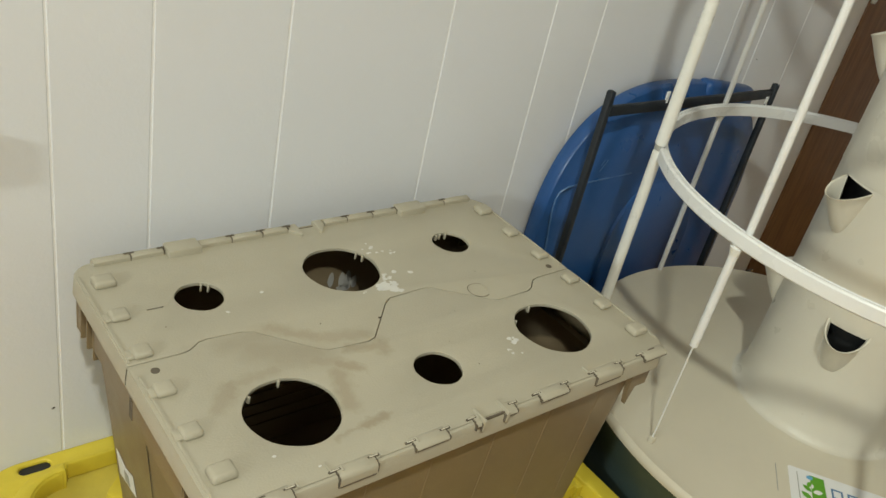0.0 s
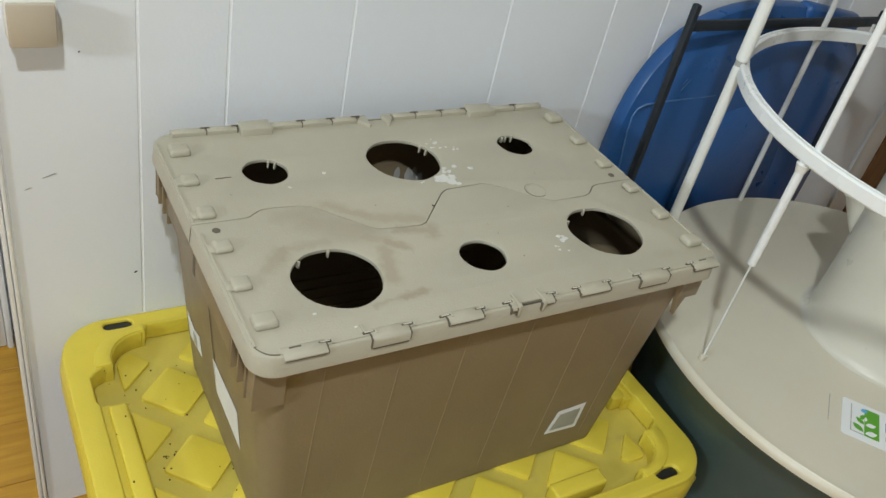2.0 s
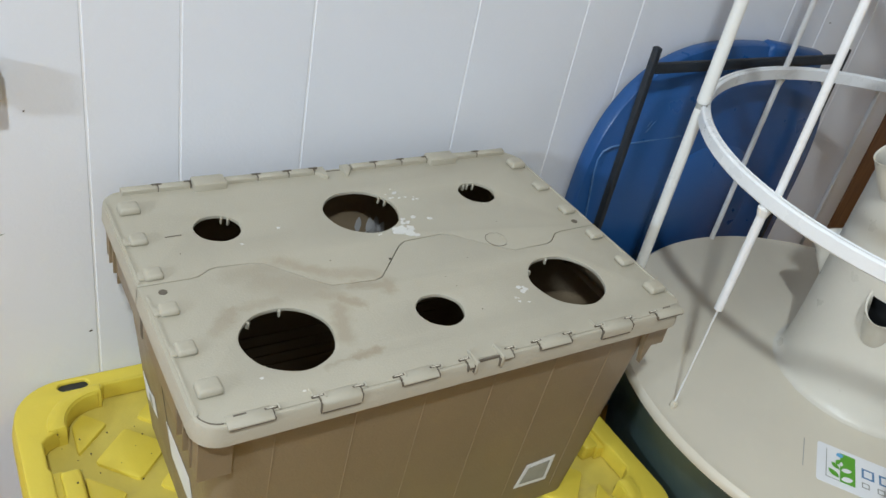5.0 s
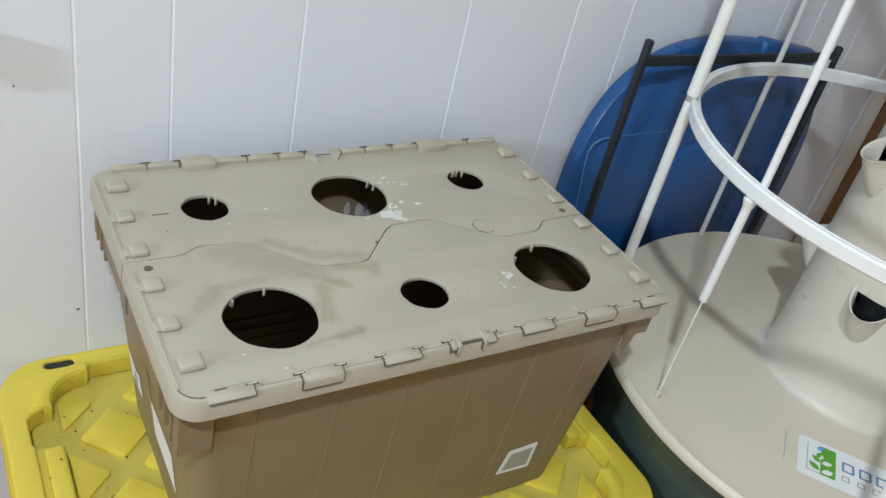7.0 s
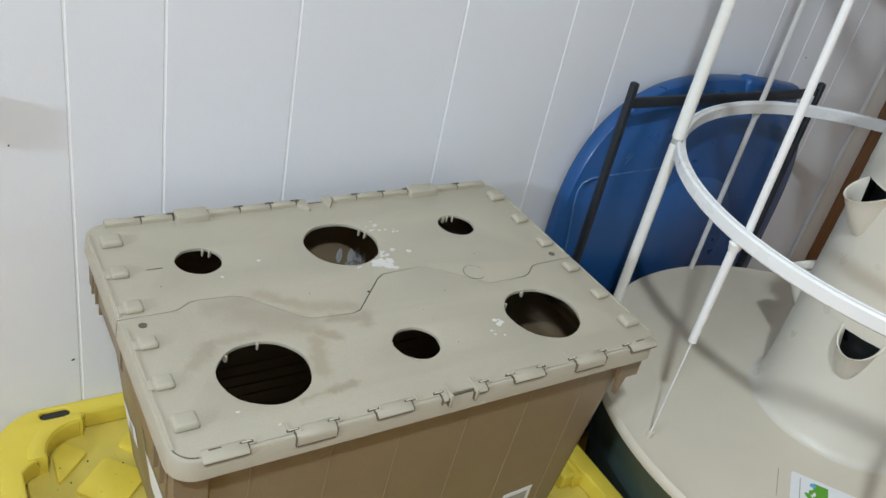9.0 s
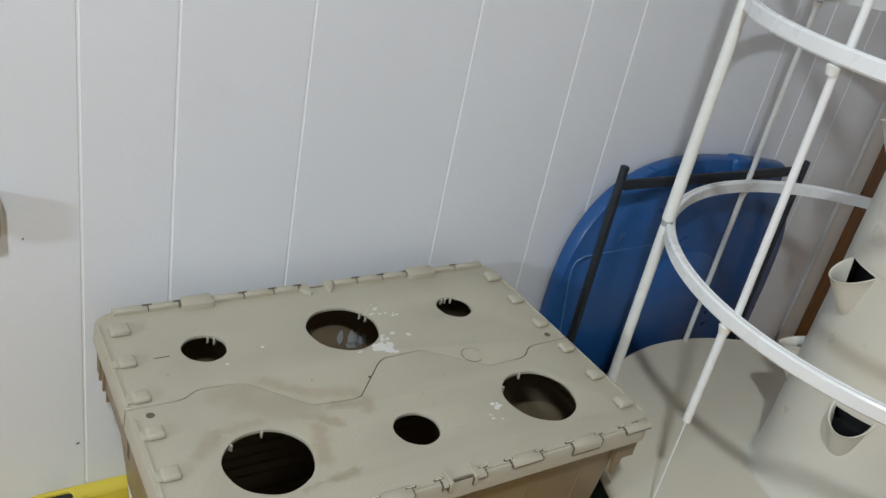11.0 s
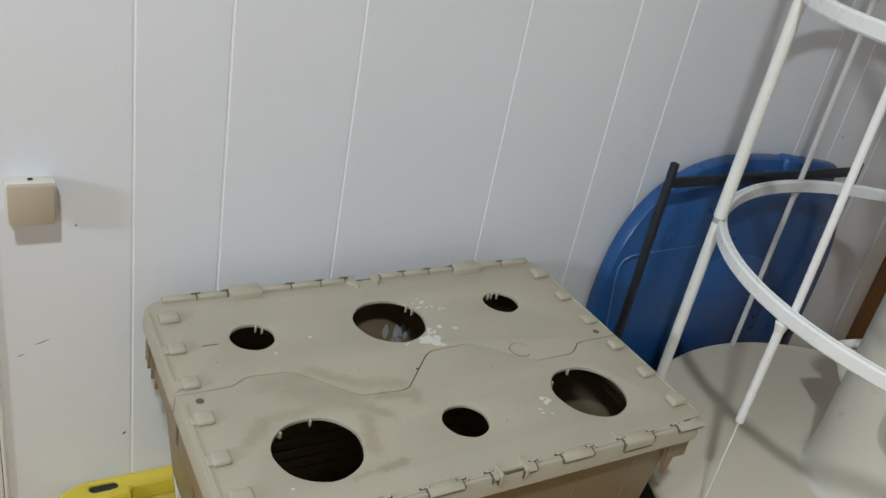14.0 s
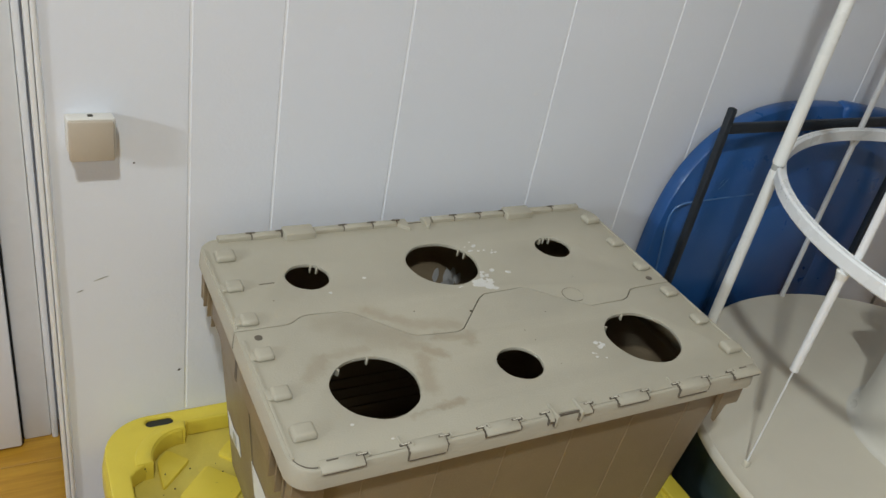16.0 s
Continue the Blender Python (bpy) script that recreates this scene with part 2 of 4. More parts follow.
def filled(outlines, z0, z1, bevel=0.0, bm=None):
    """A flat plate with holes: the first outline is the edge, the others are cut out."""
    cu = bpy.data.curves.new("tmp", "CURVE")
    cu.dimensions, cu.fill_mode = "2D", "BOTH"
    cu.extrude, cu.bevel_depth, cu.bevel_resolution = (z1 - z0) / 2 - bevel, bevel, 2
    cu.offset = -bevel
    for o in outlines:
        s = cu.splines.new("POLY")
        s.points.add(len(o) - 1)
        for p, (x, y) in zip(s.points, o):
            p.co = (x, y, 0, 1)
        s.use_cyclic_u = True
    ob = bpy.data.objects.new("tmp", cu)
    scene.collection.objects.link(ob)
    bpy.context.view_layer.update()
    me = bpy.data.meshes.new_from_object(ob.evaluated_get(bpy.context.evaluated_depsgraph_get()))
    b = bmesh.new()
    b.from_mesh(me)
    bpy.data.objects.remove(ob)
    bpy.data.curves.remove(cu)
    bpy.data.meshes.remove(me)
    bmesh.ops.translate(b, verts=b.verts[:], vec=(0, 0, (z0 + z1) / 2))
    bmesh.ops.remove_doubles(b, verts=b.verts[:], dist=1e-5)
    return merge(bm, b)


def circle(x, y, r, n=48, wobble=0.0):
    return [(x + r * (1 + wobble * math.sin(3 * a + x * 40) + wobble * 0.6 * math.sin(7 * a)) * math.cos(a),
             y + r * (1 + wobble * math.sin(3 * a + x * 40) + wobble * 0.6 * math.sin(7 * a)) * math.sin(a)) for a in (2 * math.pi * k / n for k in range(n))]


def round_rect(x0, x1, y0, y1, r, n=8):
    out = []
    for cx, cy, a in ((x1 - r, y1 - r, 0), (x0 + r, y1 - r, 90), (x0 + r, y0 + r, 180), (x1 - r, y0 + r, 270)):
        out += [(cx + r * math.cos(radians(a + 90 * k / n)), cy + r * math.sin(radians(a + 90 * k / n))) for k in range(n + 1)]
    return out


def loft(outlines, bm=None, cap_low=False, cap_top=False):
    """Skin between outlines of (x, y, z) rings with the same count."""
    b = bmesh.new()
    rings = [[b.verts.new(p) for p in o] for o in outlines]
    n = len(rings[0])
    for p, q in zip(rings, rings[1:]):
        for k in range(n):
            b.faces.new((p[k], p[(k + 1) % n], q[(k + 1) % n], q[k]))
    if cap_low:
        b.faces.new(rings[0][::-1])
    if cap_top:
        b.faces.new(rings[-1])
    return merge(bm, b)


def at_z(outline, z):
    return [(x, y, z) for x, y in outline]


def blob(x, y, z, r, seed, n=22, thick=0.0006, squash=1.0, turn=0.0):
    """A thin patch with an uneven outline, for splashes and residue."""
    rnd = random.Random(seed)
    ph = [rnd.uniform(0, 6.28) for _ in range(4)]
    am = [rnd.uniform(0.08, 0.24) for _ in range(4)]
    out = []
    for k in range(n):
        a = 2 * math.pi * k / n
        q = r * (1 + sum(m * math.sin((i + 2) * a + p) for i, (m, p) in enumerate(zip(am, ph))) * 0.7)
        u, v = q * math.cos(a), q * math.sin(a) * squash
        out.append((x + u * math.cos(turn) - v * math.sin(turn), y + u * math.sin(turn) + v * math.cos(turn)))
    return prism(out, z, z + thick)


# ---- setting ----
def setting(name, bm, mat, label, category, smooth=False):
    return tagged(part(name, bm, mat, smooth=smooth), label, category, kind="structure")


FLOOR_OB = setting("floor", box(-5.0, 2.8, -3.6, 1.0, FLOOR - 0.12, FLOOR - 0.004), GAP_DARK, "dark subfloor under orange wooden floor planks", "floor")
setting("ceiling", box(-5.1, 2.9, -3.7, 1.1, CEILING, CEILING + 0.1), CEILING_PAINT, "plain white painted ceiling", "ceiling")
# shows only in the grooves, as their painted highlight
WALL_N = setting("wall_north", box(-0.426, 1.20, WALL + 0.0010, WALL + 0.12, FLOOR - 0.02, CEILING), GROOVE_HIGHLIGHT,
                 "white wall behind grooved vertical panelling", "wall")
setting("wall_return", box(-0.426, -0.30, WALL + 0.12, 0.622, FLOOR - 0.02, CEILING), WALL_PAINT, "white painted wall return beside the passage", "wall")
setting("wall_passage", box(-5.0, -0.30, 0.622, 0.742, FLOOR - 0.02, CEILING), WALL_PAINT, "white painted passage wall", "wall")
setting("wall_north_east", box(1.20, 2.8, WALL + 0.03, WALL + 0.15, FLOOR - 0.02, CEILING), WALL_PAINT, "white painted wall beside the brown door", "wall")
setting("wall_east", box(2.6, 2.75, -3.5, WALL + 0.03, FLOOR - 0.02, CEILING), WALL_PAINT, "plain white painted side wall", "wall")
setting("wall_south", box(-4.9, 2.6, -3.55, -3.4, FLOOR - 0.02, CEILING), WALL_PAINT, "plain white painted wall", "wall")
setting("wall_west", box(-4.95, -4.8, -3.4, 0.622, FLOOR - 0.02, CEILING), WALL_PAINT, "plain white painted end wall", "wall")

# panelling boards between V grooves
GROOVES = [-0.2850, -0.1840, -0.0310, 0.1965, 0.3790, 0.4825, 0.8270, 0.9270, 1.0600]
edges = [-0.4300] + GROOVES + [1.2000]
for a, c in zip(edges, edges[1:]):
    x0, x1 = a + (0.0011 if a > -0.42 else 0.0), c - (0.0011 if c < 1.19 else 0.0)
    v = 0.0009
    b = bmesh.new()
    outline = [(x0, WALL + 0.0008), (x0 + v, WALL), (x1 - v, WALL), (x1, WALL + 0.0008), (x1, WALL + 0.0030), (x0, WALL + 0.0030)]
    low = [b.verts.new((x, y, FLOOR + 0.002)) for x, y in outline]
    top = [b.verts.new((x, y, CEILING - 0.002)) for x, y in outline]
    for k in range(6):
        b.faces.new((low[k], low[(k + 1) % 6], top[(k + 1) % 6], top[k]))
    b.faces.new(top), b.faces.new(low[::-1])
    bmesh.ops.recalc_face_normals(b, faces=b.faces[:])
    part("panel", b, WALL_PAINT, WALL_N, smooth=False)

# corner trim at the wall's end: a double bead
b = box(-0.4362, -0.4308, WALL - 0.005, WALL + 0.02, FLOOR, CEILING - 0.002, 0.002)
box(-0.4420, -0.4368, WALL - 0.001, WALL + 0.03, FLOOR, CEILING - 0.002, 0.002, bm=b)
setting("corner_trim", b, TRIM_PAINT, "narrow white double-bead corner moulding at the wall's end", "trim", True)
b = box(-0.4345, -0.4275, WALL + 0.031, 0.572, FLOOR, FLOOR + 0.06, 0.002)
setting("baseboard", b, GAP_DARK, "low dark base strip along the passage return", "baseboard", True)

# passage door with its casing
b = box(-0.492, -0.446, 0.594, 0.620, FLOOR, 2.1, 0.004)
box(-0.446, -0.4355, 0.586, 0.620, FLOOR, 2.1, 0.003, bm=b)
setting("door_casing", b, TRIM_PAINT, "white painted wooden door casing, scuffed at the bottom", "trim", True)
DOOR1 = tagged(part("door_1", box(-1.30, -0.4952, 0.568, 0.607, FLOOR + 0.012, 2.08, 0.003), DOOR_PAINT), "closed plain white painted passage door", "door", kind="structure")
part("door_gap", box(-0.4950, -0.4925, 0.587, 0.619, FLOOR, 2.09), GAP_DARK, DOOR1, "dark gap between door and casing")

# brown door to the right of the panelling
b = box(1.201, 1.272, WALL - 0.002, WALL + 0.03, FLOOR, 2.12, 0.003)
box(1.201, 1.212, WALL - 0.005, WALL - 0.0021, FLOOR, 2.12, 0.003, bm=b)
setting("door_frame", b, TRIM_PAINT, "white painted door frame beside the brown door", "trim", True)
DOOR2 = tagged(part("door_2", box(1.275, 2.06, WALL - 0.004, WALL + 0.026, FLOOR + 0.012, 2.07, 0.003), BROWN_WOOD), "closed dark brown wooden door in a white frame", "door", kind="structure")
for hz in (0.28, 1.02, 1.84):
    b = tube([(1.274, WALL - 0.009, hz - 0.045), (1.274, WALL - 0.009, hz + 0.045)], 0.0055, 10)
    box(1.274, 1.296, WALL - 0.007, WALL - 0.0035, hz - 0.044, hz + 0.044, 0.001, bm=b)
    part("hinge", b, STEEL, DOOR2, "worn steel hinge")

# small sensor box on the wall
BOX = thing("wall_box", "small beige plastic sensor box screwed to the white panelling", "sensor box", (-0.388, WALL, 0.825))
b = box(-0.413, -0.3655, WALL - 0.026, WALL - 0.0005, 0.805, 0.8445, 0.0025)
for v in b.verts:
    v.co.z += (WALL - v.co.y) * 0.17
part("backplate", b, BOX_CREAM, BOX, "cream backplate")
part("cover", box(-0.4120, -0.3680, WALL - 0.034, WALL - 0.0265, 0.8035, 0.8490, 0.0025), BOX_BEIGE, BOX, "beige front cover")
part("screw", box(-0.3915, -0.3865, WALL - 0.017, WALL - 0.012, 0.8455, 0.8480), DIRT, BOX, "dark screw hole")

# scuffs on the wall
for name, x, z, w, h, lab in (("scuff", -0.294, 0.472, 0.0035, 0.0026, "dark speck on the white panelling"), ("scuff", -0.385, 0.632, 0.016, 0.0012, "thin grey scratch on the white panelling"),
                         ("scuff", -0.415, 0.980, 0.004, 0.0018, "small grey chip in the wall paint"), ("scuff", -0.408, 0.617, 0.008, 0.001, "thin grey scratch on the white panelling"),
                         ("scuff", -0.345, 0.783, 0.002, 0.0016, "small grey speck on the white panelling"), ("scuff", 0.945, 0.865, 0.002, 0.002, "dark speck on the white panelling")):
    b = blob(0, 0, 0, 1.0, int(x * 1000), 14, 0.3)
    for v in b.verts:
        v.co = Vector((x + v.co.x * w / 2, WALL - 0.0002 - v.co.z * 0.002, z + v.co.y * h / 2 + v.co.x * w * 0.16))
    tagged(part(name, b, PAPER_GREY if w > 0.006 else DIRT), lab, "scuff", kind="structure")

# ---- yellow storage tote ----
YX0, YX1, YY0, YY1, YZ = -0.397, 0.338, -0.2715, 0.2285, 0.400
YCX, YCY = (YX0 + YX1) / 2, (YY0 + YY1) / 2
YT = thing("storage_tote", "black storage tote with dusty yellow lid, on the floor", "storage tote", (YCX, YCY, FLOOR))


def mirrored(points):
    """A corner's points, given for the west-north corner, carried round all four corners in order."""
    a = [(x - YCX, y - YCY) for x, y in points]
    q = a + [(-x, y) for x, y in a[::-1]] + [(-x, -y) for x, y in a] + [(x, -y) for x, y in a[::-1]]
    return [(x + YCX, y + YCY) for x, y in q]


arc = [(-0.297 - 0.044 * math.sin(radians(a)), 0.146 + 0.044 * math.cos(radians(a))) for a in range(0, 91, 9)]
corner = [(-0.368, 0.080), (-0.371, 0.086), (-0.371, 0.126), (-0.364, 0.134)] + arc[::-1] + [(-0.290, 0.197), (-0.287, 0.203)]
RECESS = mirrored(corner)


def slot(x, y, w=0.036, h=0.0145):
    return [(x + a - YCX + YCX, y + c) for a, c in round_rect(-w / 2, w / 2, -h / 2, h / 2, h / 2 - 0.0005, 5)]


SLOTS = [(-0.322, 0.2135), (2 * YCX + 0.325, 0.2135), (-0.322, -0.2510), (2 * YCX + 0.325, -0.2510)]
outer = round_rect(YX0, YX1, YY0, YY1, 0.062, 10)
part("lid_rim", filled([outer, RECESS] + [slot(x, y) for x, y in SLOTS], 0.372, YZ, 0.003), YELLOW, YT, "bright yellow rim")
skirt = loft([at_z(round_rect(YX0 - 0.004, YX1 + 0.004, YY0 - 0.004, YY1 - 0.001, 0.064, 10), 0.352),
              at_z(round_rect(YX0 - 0.004, YX1 + 0.004, YY0 - 0.004, YY1 - 0.001, 0.064, 10), 0.376),
              at_z(round_rect(YX0 - 0.002, YX1 + 0.002, YY0 - 0.002, YY1 - 0.0005, 0.063, 10), 0.388),
              at_z(round_rect(YX0 + 0.001, YX1 - 0.001, YY0 + 0.001, YY1 - 0.001, 0.062, 10), 0.394)])
part("lid_skirt", skirt, YELLOW, YT)
part("lid_panel", box(YX0 + 0.012, YX1 - 0.012, YY0 + 0.012, YY1 - 0.012, 0.360, 0.3715), YELLOW_DUSTY, YT, "dusty yellow recessed panel")
# black fill set high in each slot, standing in for the shade inside
for x, y in SLOTS:
    part("slot", prism(slot(x, y, 0.0355, 0.0140), 0.3722, 0.3955), BLACK_PLASTIC, YT, "black fill for the shaded inside of an oblong lock slot")
# curved ridge round the inside of each corner
for fx in (1, -1):
    for fy in (1, -1):
        angles = [radians(a) for a in range(-6, 97, 6)]
        banana = [(-0.297 - 0.0665 * math.sin(a), 0.146 + 0.0600 * math.cos(a)) for a in angles] + [(-0.297 - 0.0450 * math.sin(a), 0.146 + 0.0450 * math.cos(a)) for a in angles[::-1]]
        part("corner_ridge", prism([(YCX + fx * (x - YCX), YCY + fy * (y - YCY)) for x, y in banana], 0.3716, 0.4030, 0.0045), YELLOW, YT)
# stiffening bars inside the rim
for x0, x1, y0, y1 in ((-0.3605, -0.338, 2 * YCY - 0.078, 0.078), (2 * YCX + 0.338, 2 * YCX + 0.3605, 2 * YCY - 0.078, 0.078),
                       (0.103, 0.182, -0.2335, -0.2100), (2 * YCX - 0.182, 2 * YCX - 0.103, -0.2335, -0.2100)):
    part("rib", box(x0, x1, y0, y1, 0.3716, 0.3975, 0.004, 3), YELLOW, YT)
for sx in (-1, 1):
    b = box(YCX + sx * 0.3370 - 0.010, YCX + sx * 0.3370 + 0.010, 2 * YCY - 0.082, 0.082, 0.3716, 0.3935, 0.002)
    part("rib_foot", b, YELLOW, YT)


def clip(poly, nx, ny, d):
    """The part of a convex outline where nx * x + ny * y <= d."""
    out = []
    for p, q in zip(poly, poly[1:] + poly[:1]):
        a, c = nx * p[0] + ny * p[1] - d, nx * q[0] + ny * q[1] - d
        if a <= 0:
            out.append(p)
        if a * c < 0:
            s = a / (a - c)
            out.append((p[0] + s * (q[0] - p[0]), p[1] + s * (q[1] - p[1])))
    return out


def softened(poly, r=0.006):
    out = []
    n = len(poly)
    for k in range(n):
        p, a, c = Vector(poly[k]), Vector(poly[k - 1]), Vector(poly[(k + 1) % n])
        e, f = (a - p), (c - p)
        q = min(r, e.length / 2.2, f.length / 2.2)
        u, w = p + e.normalized() * q, p + f.normalized() * q
        out += [tuple(u), tuple(p * 0.5 + u * 0.25 + w * 0.25), tuple(w)]
    return out


for i in range(-1, 13):
    for j in range(-2, 5):
        cx, cy = -0.337 + 0.062 * i, -0.0205 + 0.0592 * (j - 1)
        if (i + j) % 2 == 1:
            continue
        h = 0.0445
        poly = [(cx + h, cy), (cx, cy + h), (cx - h, cy), (cx, cy - h)]
        for nx, ny, d in ((-1, 0, 0.3345), (1, 0, 2 * YCX + 0.3345), (0, 1, 0.190), (0, -1, 0.207), (-1, 1, 0.500), (1, 1, 0.500 + 2 * YCX), (1, -1, 0.500 + 2 * YCX - 2 * YCY), (-1, -1, 0.500 - 2 * YCY)):
            poly = clip(poly, nx, ny, d)
            if len(poly) < 3:
                break
        if len(poly) < 3:
            continue
        area = abs(sum(p[0] * q[1] - q[0] * p[1] for p, q in zip(poly, poly[1:] + poly[:1]))) / 2
        if area > 2e-4:
            part("pad", prism(softened(poly), 0.3708, 0.3765, 0.0025), YELLOW, YT)
# black tub below
part("tub", loft([at_z(round_rect(YX0 + 0.055, YX1 - 0.055, YY0 + 0.05, YY1 - 0.05, 0.05), FLOOR), at_z(round_rect(YX0 + 0.014, YX1 - 0.014, YY0 + 0.014, YY1 - 0.014, 0.058), 0.355)],
                 cap_low=True, cap_top=True), BLACK_PLASTIC, YT, "black plastic tub")
# crumbs of dirt on the lid
rnd = random.Random(5)
b = bmesh.new()
for _ in range(46):
    x, y = rnd.uniform(-0.36, -0.22), rnd.uniform(-0.20, 0.14)
    r = rnd.uniform(0.0005, 0.0014)
    bmesh.ops.create_icosphere(b, subdivisions=1, radius=r, matrix=Matrix.Translation((x, y, 0.3772 if x > -0.33 else 0.398)))
for x0, y0, x1, y1, count in ((-0.317, -0.010, -0.304, -0.031, 14), (-0.304, -0.031, -0.288, -0.043, 16), (-0.301, 0.020, -0.300, 0.000, 5), (-0.234, -0.016, -0.229, -0.040, 8), (-0.313, 0.004, -0.306, -0.004, 5)):
    for _ in range(count):
        f = rnd.random()
        bmesh.ops.create_icosphere(b, subdivisions=1, radius=rnd.uniform(0.0005, 0.0013), matrix=Matrix.Translation((x0 + f * (x1 - x0) + rnd.gauss(0, 0.0016), y0 + f * (y1 - y0) + rnd.gauss(0, 0.0016), 0.3722)))
tagged(part("dirt_crumbs", b, DIRT), "dark crumbs of dirt scattered on the yellow lid", "dirt", kind="stuff")

# ---- beige tote with holes in its lid ----
TX0, TX1, TY0, TY1 = TOTE_X - 0.277, TOTE_X + 0.277, -0.1865, 0.1885
TOTE = thing("attached_lid_tote", "stained beige plastic tote with six cut holes, on yellow lid", "tote", (TOTE_X, 0.0, 0.377))
TZ = 0.3772


def body_ring(z, inset=0.0):
    s = (z - TZ) / (0.69 - TZ)
    hx, hy = 0.236 + 0.030 * s - inset, 0.154 + 0.018 * s - inset
    return at_z(round_rect(TOTE_X - hx, TOTE_X + hx, 0.0015 - hy, 0.0015 + hy, 0.025 - inset, 8), z)


b = loft([body_ring(TZ + 0.004, 0.004), body_ring(TZ), body_ring(0.45), body_ring(0.55), body_ring(0.678)], cap_low=False)
loft([body_ring(0.678), body_ring(0.678, 0.004), body_ring(0.45, 0.004), body_ring(TZ + 0.006, 0.004)], bm=b, cap_top=True)
bm_low = loft([body_ring(TZ + 0.001, 0.006), body_ring(TZ, 0.004)], cap_low=True)
merge(b, bm_low)
bmesh.ops.recalc_face_normals(b, faces=b.faces[:])
part("body", b, BEIGE_SHADED, TOTE, "plastic tub with tapered walls, front's shade put into its tan")
# shallow upright ribs on the long sides
for side in (-1, 1):
    for x in (-0.208, -0.128, -0.052, 0.030, 0.110, 0.190):
        b = bmesh.new()
        for z, w in ((0.40, 0.004), (0.655, 0.004)):
            s = (z - TZ) / (0.69 - TZ)
            y = 0.0015 + side * (0.154 + 0.018 * s)
            for dx, dy in ((-w * 0.5, -0.001), (-w * 0.2, 0.0004), (w * 0.2, 0.0004), (w * 0.5, -0.001)):
                b.verts.new((x + dx, y + side * dy, z))
        b.verts.ensure_lookup_table()
        for k in range(3):
            b.faces.new([b.verts[i] for i in (k, k + 1, k + 5, k + 4)])
        bmesh.ops.recalc_face_normals(b, faces=b.faces[:])
        part("rib", b, BEIGE_SHADED, TOTE)
# collar below the lid
ring_out = lambda z, d: at_z(round_rect(TX0 + d, TX1 - d, TY0 + d, TY1 - d, 0.026, 8), z)
b = loft([ring_out(0.668, 0.014), ring_out(0.668, 0.009), ring_out(0.690, 0.006), ring_out(0.690, 0.016), ring_out(0.668, 0.016)])
part("collar", b, BEIGE_SHADED, TOTE)
# end aprons with open handle pockets at the corners
for sx in (-1, 1):
    xo, xi = TOTE_X + sx * 0.274, TOTE_X + sx * 0.2535
    lo, hi = min(xo, xo - sx * 0.004), max(xo, xo - sx * 0.004)
    b = box(lo, hi, -0.112, 0.115, 0.640, 0.688, 0.0015)
    box(min(xo - sx * 0.004, xi - sx * 0.006), max(xo - sx * 0.004, xi - sx * 0.006), -0.1115, 0.1145, 0.641, 0.645, bm=b)
    part("apron", b, BEIGE_SHADED, TOTE)
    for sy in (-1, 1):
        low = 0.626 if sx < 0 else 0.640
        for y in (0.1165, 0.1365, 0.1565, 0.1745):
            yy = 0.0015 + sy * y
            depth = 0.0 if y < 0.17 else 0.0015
            part("pocket_fin", box(min(xo - sx * depth, xi - sx * 0.012), max(xo - sx * depth, xi - sx * 0.012), yy - 0.0013, yy + 0.0013, low, 0.688, 0.0006, 1), BEIGE_SHADED, TOTE)
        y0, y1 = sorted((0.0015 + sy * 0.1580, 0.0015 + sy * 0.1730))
        part("pocket_wall", box(min(xo - sx * 0.002, xo - sx * 0.006), max(xo - sx * 0.002, xo - sx * 0.006), y0, y1, low, 0.688, 0.0006, 1), BEIGE_SHADED, TOTE)
    part("latch_hole", box(min(xo - sx * 0.001, xo + sx * 0.0006), max(xo - sx * 0.001, xo + sx * 0.0006), 0.004, 0.012, 0.640, 0.664, 0.0005, 1), LINE_DARK, TOTE, "dark latch slot")

web = prism([(0.225, 0.688), (0.268, 0.688), (0.266, 0.654), (0.252, 0.641), (0.243, 0.612)], 0.0, 0.006, 0.001)
for v in web.verts:
    v.co = Vector((v.co.x, -0.1665 - v.co.z, v.co.y))
bmesh.ops.recalc_face_normals(web, faces=web.faces[:])
part("corner_web", web, BEIGE_SHADED, TOTE)

# two lid leaves that interlock along a winding joint
SEAM = [(-0.284, 0.0125), (-0.232, 0.0125), (-0.224, 0.014), (-0.211, 0.0225), (-0.203, 0.024), (-0.168, 0.022), (-0.156, 0.018), (-0.108, -0.031), (-0.100, -0.036), (-0.055, -0.040),
        (-0.045, -0.037), (0.000, 0.011), (0.010, 0.0175), (0.060, 0.020), (0.070, 0.017), (0.122, -0.026), (0.132, -0.032), (0.180, -0.031), (0.190, -0.027), (0.204, -0.0145), (0.214, -0.012), (0.270, -0.0105)]
HOLES = [(-0.181, 0.092, 0.0250), (-0.011, 0.087, 0.0450), (0.156, 0.094, 0.0240), (-0.174, -0.099, 0.0445), (-0.011, -0.104, 0.0255), (0.159, -0.099, 0.0450)]
GAP = 0.0007
rim = round_rect(TX0, TX1, TY0, TY1, 0.024, 8)
BACK_HALF = [p for p in rim if p[1] > 0.02]
FRONT_HALF = [p for p in rim if p[1] < -0.02]
leaf_rim = round_rect(TX0 + 0.0005, TX1 - 0.0005, TY0 + 0.0049, TY1 - 0.0049, 0.0230, 8)
back = [p for p in leaf_rim if p[1] > 0.02] + [(TX0 + 0.0005, 0.0125 + GAP)] + [(x, y + GAP) for x, y in SEAM[1:-1]] + [(TX1 - 0.0005, SEAM[-1][1] + GAP)]
